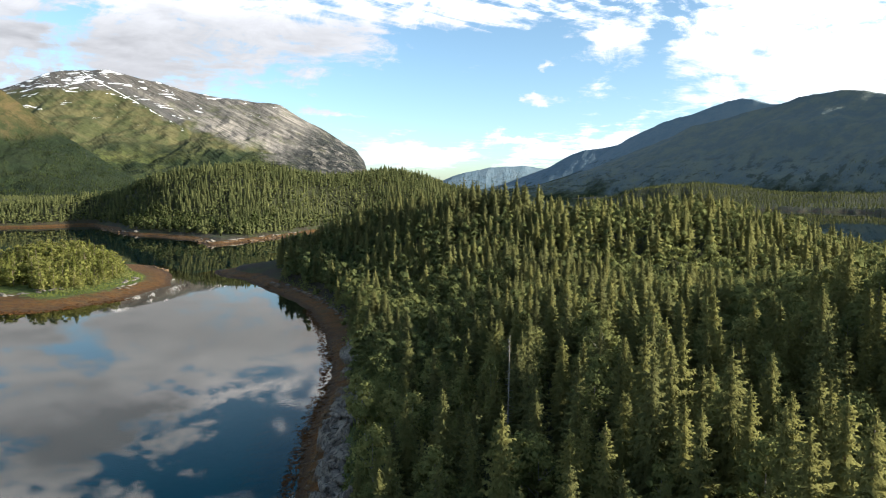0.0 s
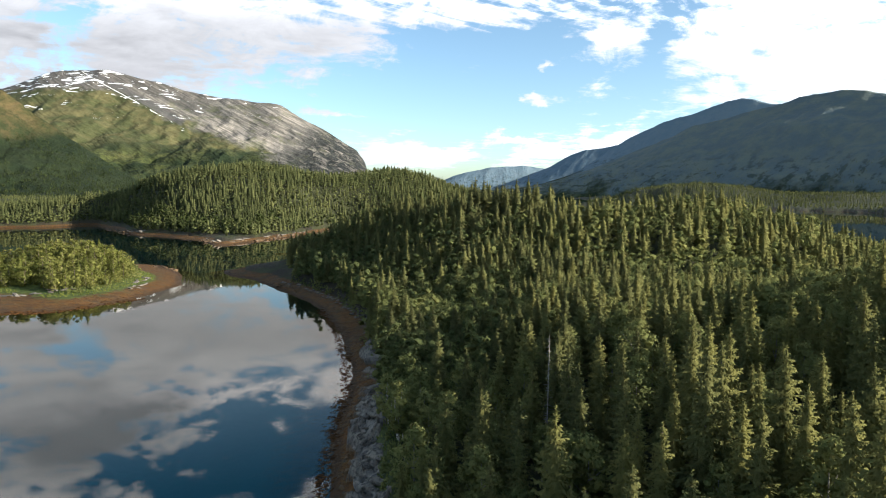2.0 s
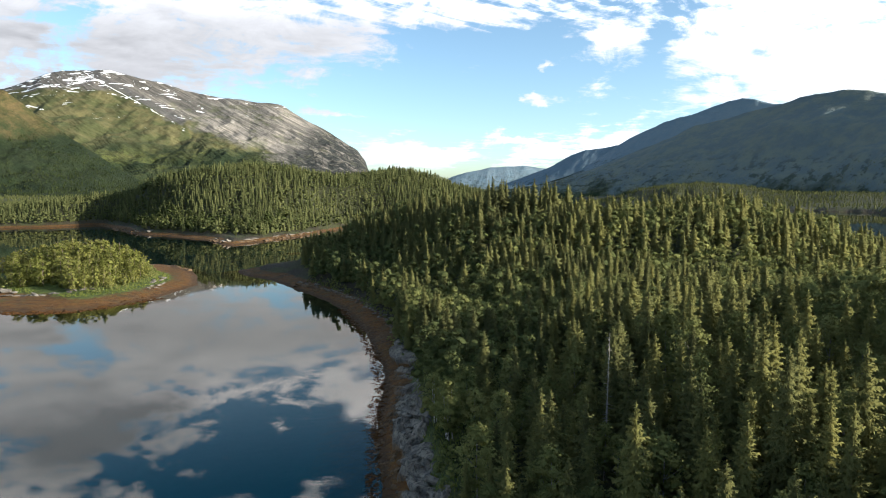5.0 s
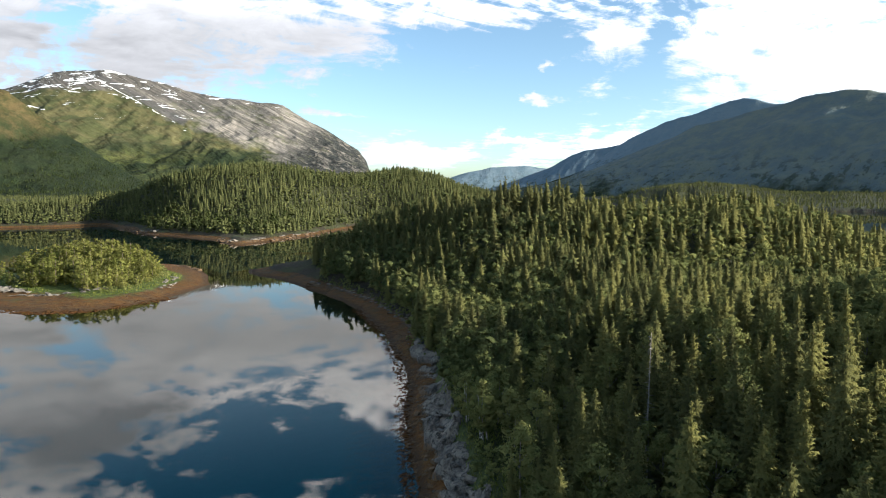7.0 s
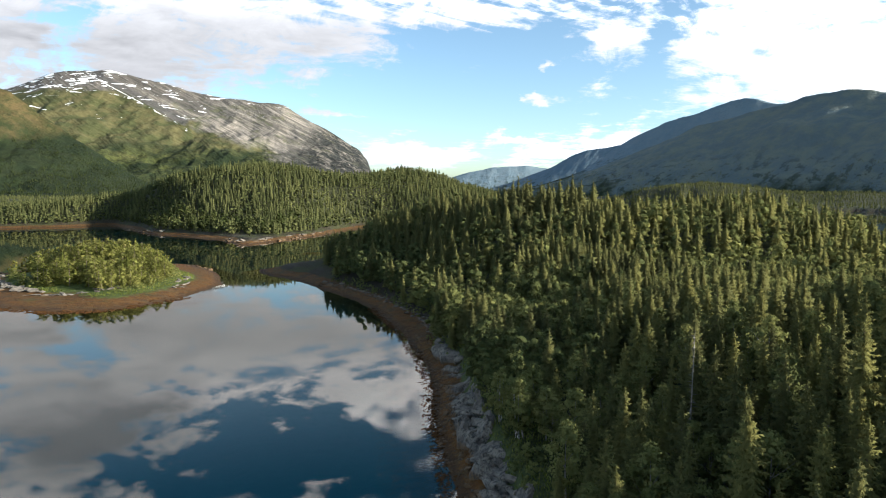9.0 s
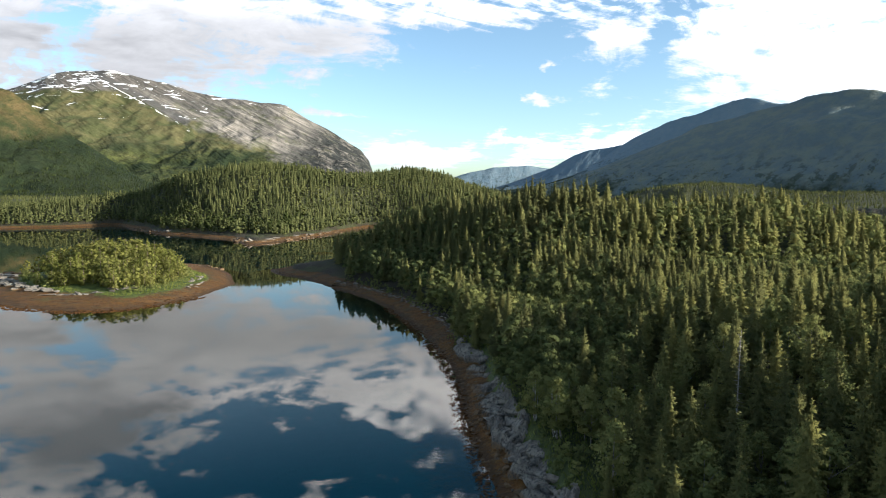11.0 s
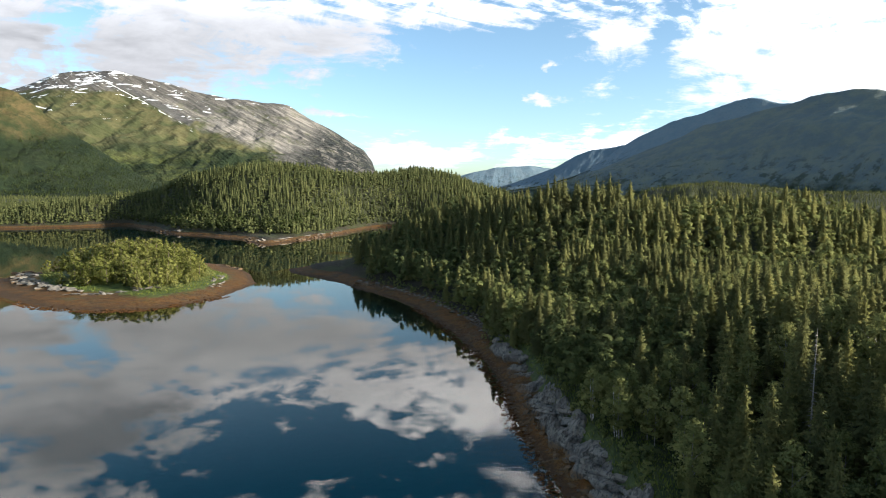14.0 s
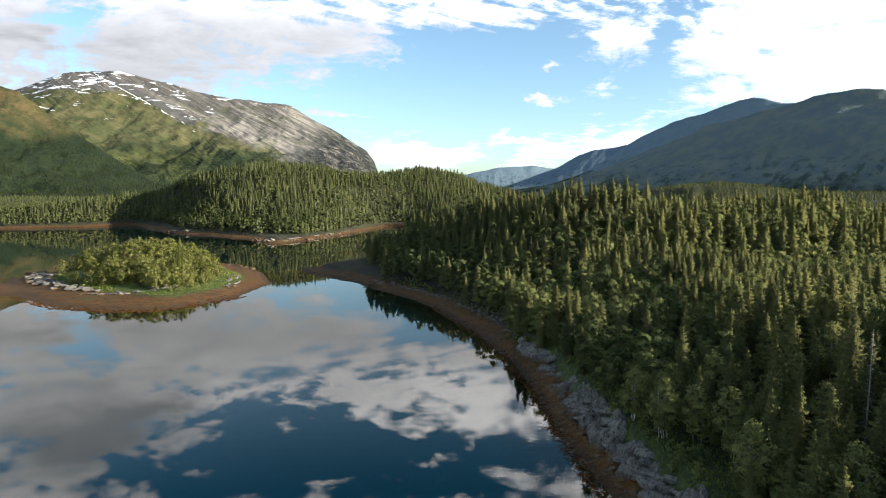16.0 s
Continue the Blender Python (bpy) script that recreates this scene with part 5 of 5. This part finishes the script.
def build_rock_bank():
    """Bedrock above the near shore: steep broken beds that strike across the bank."""
    line = np.array([(-6.6, 38), (-7.9, 46), (-9.6, 56), (-10.9, 66), (-12.2, 76), (-13.2, 86), (-13.9, 97), (-14.2, 101)], float)
    s = np.concatenate([[0], np.cumsum(np.hypot(*np.diff(line, axis=0).T))])
    q, w = np.linspace(0, s[-1], 210), np.linspace(-2.2, 1.8, 15)
    qq, ww = np.meshgrid(q, w, indexing="ij")
    cx, cy = np.interp(qq, s, line[:, 0]), np.interp(qq, s, line[:, 1])
    turn = fbm(qq, ww, 3.0, 3, 0.6, 91) * 0.5
    x, y = cx + (ww + turn) * 0.985, cy + (ww + turn) * 0.17
    ends = smooth(qq, 0, 3) * smooth(s[-1] - qq, 0, 3) * (1 - 0.7 * np.exp(-((cy - 92) / 6) ** 2))
    rim = smooth(ww + 2.0 * fbm(qq, ww * 0, 6.0, 3, 0.6, 92), -2.5, -1.5) * smooth(-ww + 1.6 * fbm(qq, ww * 0, 5.0, 3, 0.6, 93), -2.2, -1.2) * ends
    # beds: steps along the strike, with joints between
    a, b = qq * 0.80 + ww * 0.6, ww * 0.8 - qq * 0.6
    bed = fbm(a * 2.0, b * 0.5, 2.0, 2, 0.5, 94)
    joint = fbm(a * 0.5, b * 1.5, 2.4, 2, 0.5, 95)
    rise = np.floor(bed * 5) / 5 * 2.0 + np.floor(joint * 4) / 4 * 1.3 + 0.06 * fbm(a, b, 0.5, 3, 0.6, 96) + 0.35 * bed
    z = height(x, y) - 0.25 + rim * (0.95 + rise)
    verts = np.stack([x, y, z], -1).reshape(-1, 3)
    ob = new("rock_bank", mesh_from("rock_bank", verts, grid_faces(len(q), len(w)), ROCK, False))
    tagged(ob, "steep grey fractured bedrock bank above the tidal shore", "rock bank", kind="structure")


build_rock_bank()


def build_rocks():
    rng = random.Random(77)
    bank = "grey fractured slab of rock on the bank above the shore"
    for x, y in along([(-8.0, 46), (-9.6, 56), (-10.9, 66), (-12.2, 76), (-12.9, 83)], 84, rng, 1.2):
        set_rock(rng, x, y, rng.uniform(0.3, 0.7), bank, "rocks of the near bank", 0.45, 0.75, 2.3, 2.3, BLOCKS, 0.5)
    for x, y in along([(-9.9, 46), (-11.6, 56), (-12.9, 66), (-14.2, 76), (-14.9, 88)], 50, rng, 0.6):
        set_rock(rng, x, y, rng.uniform(0.2, 0.5), bank, "rocks of the near bank", 0.0, 0.9, 2.3, 1.6, BLOCKS)
    for x, y, size in ((-16.4, 110.4, 1.7), (-15.2, 106.9, 2.1), (-14.0, 103.6, 1.8), (-16.4, 113.2, 1.0), (-13.2, 101.2, 1.1)):
        set_rock(rng, x, y, size, "large rounded grey boulder at the edge of the trees", "boulders on the shore", 0.15, 0.72, 2.2, 1.25, BOULDERS)
    for x, y in along([(-15, 115), (-21, 138), (-30, 160), (-41, 177), (-47, 184)], 26, rng, 1.2):
        set_rock(rng, x, y, rng.uniform(0.3, 0.8), "grey stone at the edge of the trees", "stones along the wooded shore")
    for x, y in along([(-53, 191), (-47, 187)], 7, rng, 1.5):
        set_rock(rng, x, y, rng.uniform(0.9, 1.7), "pale grey rock on the point", "rocks of the point", 0.1, 0.5)
    for x, y in along([(-170, 216), (-160, 199), (-148, 184), (-136, 175), (-125, 169)], 60, rng, 3.0):
        set_rock(rng, x, y, rng.uniform(0.5, 1.25), "pale grey slab of rock on the island's edge", "rocks of the island", 0.25, 0.6, 0.5, 2.0, BLOCKS, 0.35)
    for x, y in along([(-126, 165), (-114, 165), (-104, 172)], 16, rng, 1.2):
        set_rock(rng, x, y, rng.uniform(0.6, 1.3), "pale flat rock on the island's edge", "rocks of the island", 0.1, 0.4, 0.2, 2.0)
    for x, y in along([(-97, 196), (-93, 186), (-91, 178)], 12, rng, 1.3):
        set_rock(rng, x, y, rng.uniform(0.4, 1.0), "pale flat rock on the island's edge", "rocks of the island", 0.1, 0.4, 1.2, 1.8, BLOCKS)
    for x, y in along([(-99, 226), (-106, 234), (-112, 238)], 9, rng, 1.5):
        set_rock(rng, x, y, rng.uniform(0.8, 1.6), "sunlit pale rock on the island's edge", "rocks of the island", 0, 0.5)
    for x, y in along([(-140, 361), (-131, 347), (-123, 338), (-115, 352), (-108, 372), (-98, 408), (-92, 428)], 42, rng, 3.0):
        set_rock(rng, x, y, rng.uniform(0.6, 1.5), "pale weathered rock on the far point", "rocks of the far point", 0.1, 0.42, 1.0, 2.0, BLOCKS)
    for x, y in along([(-245, 455), (-214, 418), (-195, 405)], 18, rng, 4.0):
        set_rock(rng, x, y, rng.uniform(1.2, 2.6), "grey rock on the far shore", "rocks of the far shore", 0, 0.5)
    strew("shore_stones", along([(-13, 50), (-15, 70), (-16, 90), (-18, 106), (-23, 128), (-33, 152)], 420, rng, 1.9), 0.08, 0.26,
          "small brown weed-covered stones on the tidal shore", 1)
    strew("tree_line_stones", along([(-14.5, 112), (-20.5, 138), (-29.5, 160), (-40.5, 177), (-52, 191)], 420, rng, 1.3), 0.12, 0.45,
          "grey stones strewn along the edge of the trees", 3)
    strew("flat_stones", along([(-140, 164), (-130, 158), (-110, 153), (-95, 160), (-89, 178)], 170, rng, 5.5), 0.06, 0.17,
          "small brown stones on the island's tidal flat", 2)


def build_log(x, y, length, turn, seed):
    rng = random.Random(seed)
    v, f = trunk_arrays(length, 0.13, 7, rng, 0.0, 0.0, 0.05, 0, 0, 0.12)
    for j in range(3):
        q, a = rng.uniform(0.3, 0.9) * length, rng.random() * 6.28
        n = len(v)
        v += [(0.05, 0, q), (-0.04, 0.04, q), (-0.02, -0.05, q + 0.05), (0.6 * math.cos(a), 0.6 * math.sin(a), q + 0.35)]
        f += [(n, n + 1, n + 3), (n + 1, n + 2, n + 3), (n + 2, n, n + 3)]
    z = float(height(np.array([x]), np.array([y]))[0])
    ob = new("driftwood_log", mesh_from("driftwood_log", v, f, GREY_WOOD))
    ob.location, ob.rotation_euler = (x, y, z + 0.18), (radians(88), 0, turn)
    tagged(ob, "bleached driftwood log lying at the tree line", "log", "driftwood")


def build_snag(x, y, h):
    rng = random.Random(4)
    z = float(height(np.array([x]), np.array([y]))[0])
    ob = tagged(new("dead_tree"), "grey dead spruce with bare broken twigs", "tree")
    ob.location = (x, y, z)
    v, f = trunk_arrays(h, 0.09, 7, rng, 0.01)
    part("trunk", mesh_from("dead_trunk", v, f, GREY_WOOD), ob)
    for i in range(70):
        q, a, ln = rng.uniform(0.2, 0.97), rng.random() * 6.28, rng.uniform(0.4, 1.3)
        ln *= 1.15 - q
        c, s = math.cos(a), math.sin(a)
        t = 0.034
        bv = [(0, 0, h * q + t), (-s * t, c * t, h * q - t), (s * t, -c * t, h * q - t), (c * ln, s * ln, h * q - 0.1 * ln)]
        part("twig", mesh_from("twig", bv, [(0, 1, 3), (1, 2, 3), (2, 0, 3)], GREY_WOOD), ob)


build_rocks()
for spec in ((-12.4, 100.5, 3.2, 1.0, 1), (-13.8, 104.0, 2.4, 2.3, 2), (-19.0, 131.0, 4.0, 2.2, 3), (-17.5, 126.0, 3.0, 1.9, 4), (-38.0, 175.0, 4.0, 1.6, 5), (-22.5, 141.0, 3.4, 2.5, 6), (-26.5, 151.0, 4.2, 2.2, 7), (-32.5, 163.5, 3.6, 2.4, 8)):
    build_log(*spec)
build_snag(6.1, 54.8, 11.4)


# ---------------------------------------------------------------- weed at the water's edge
def weed_material():
    mat, k = material("bladder_weed")
    pos = place(k)
    a, b = k.noise(pos, 2.5, 4.0, 0.6), k.noise(pos, 14.0, 3.0, 0.65)
    col = k.mix(k.step(a, 0.38, 0.62), (0.020, 0.010, 0.004), (0.075, 0.034, 0.008))
    finish(k, col, 0.9, k.bump(b, 0.8, 0.05), 0.1)
    return mat


def build_weed(name, line, n, spread, label, seed, lo=0.10, hi=0.42):
    """Ragged heaps of weed that lie on the shore and just break the water."""
    rng = np.random.default_rng(seed)
    pts = np.array(line, float)
    s = np.concatenate([[0], np.cumsum(np.hypot(*np.diff(pts, axis=0).T))])
    q = rng.uniform(0, s[-1], n)
    x = np.interp(q, s, pts[:, 0]) + rng.normal(0, spread, n)
    y = np.interp(q, s, pts[:, 1]) + rng.normal(0, spread * 0.5, n)
    z = height(x, y)
    ok = (z > -0.30) & (z < 0.75)
    x, y, z = x[ok], y[ok], np.maximum(z[ok], -0.04)
    n, m = len(x), 9
    size = rng.uniform(lo, hi, n) * (0.6 + 0.4 * rng.random(n))
    spin, long = rng.uniform(0, 6.283, n), rng.uniform(1.0, 2.4, n)
    a = np.arange(m) * 2 * math.pi / m
    r = size[:, None] * rng.uniform(0.5, 1.25, (n, m))
    px, py = np.cos(a)[None] * r * long[:, None], np.sin(a)[None] * r
    c, d = np.cos(spin)[:, None], np.sin(spin)[:, None]
    rim = np.stack([x[:, None] + px * c - py * d, y[:, None] + px * d + py * c, np.repeat(z[:, None] - 0.05, m, 1)], -1)
    mid = rim * 0.45 + np.stack([x, y, z], -1)[:, None] * 0.55
    mid[:, :, 2] = z[:, None] + size[:, None] * rng.uniform(0.10, 0.32, (n, m))
    top = np.stack([x, y, z + size * 0.30], -1)[:, None]
    verts = np.concatenate([rim, mid, top], 1).reshape(-1, 3)
    f = []
    for i in range(m):
        j = (i + 1) % m
        f += [(i, j, m + j), (i, m + j, m + i), (m + i, m + j, 2 * m)]
    faces = (np.array(f)[None] + (np.arange(n) * (2 * m + 1))[:, None, None]).reshape(-1, 3)
    tagged(new(name, mesh_from(name, verts, faces, WEED, False)), label, "seaweed", kind="stuff")


WEED = weed_material()
build_weed("shore_weed", [(-13.7, 44), (-14.7, 59), (-16.6, 75), (-17.6, 90), (-19.6, 106), (-25.6, 130), (-34.5, 156)], 2000, 0.5,
           "dark brown seaweed heaps along the waterline", 301)
build_weed("flat_weed", [(-150, 166), (-136, 158), (-124, 151), (-109, 147), (-98, 149), (-90, 156), (-85, 169)], 900, 2.2,
           "brown seaweed on the island's tidal flat", 302, 0.2, 0.8)
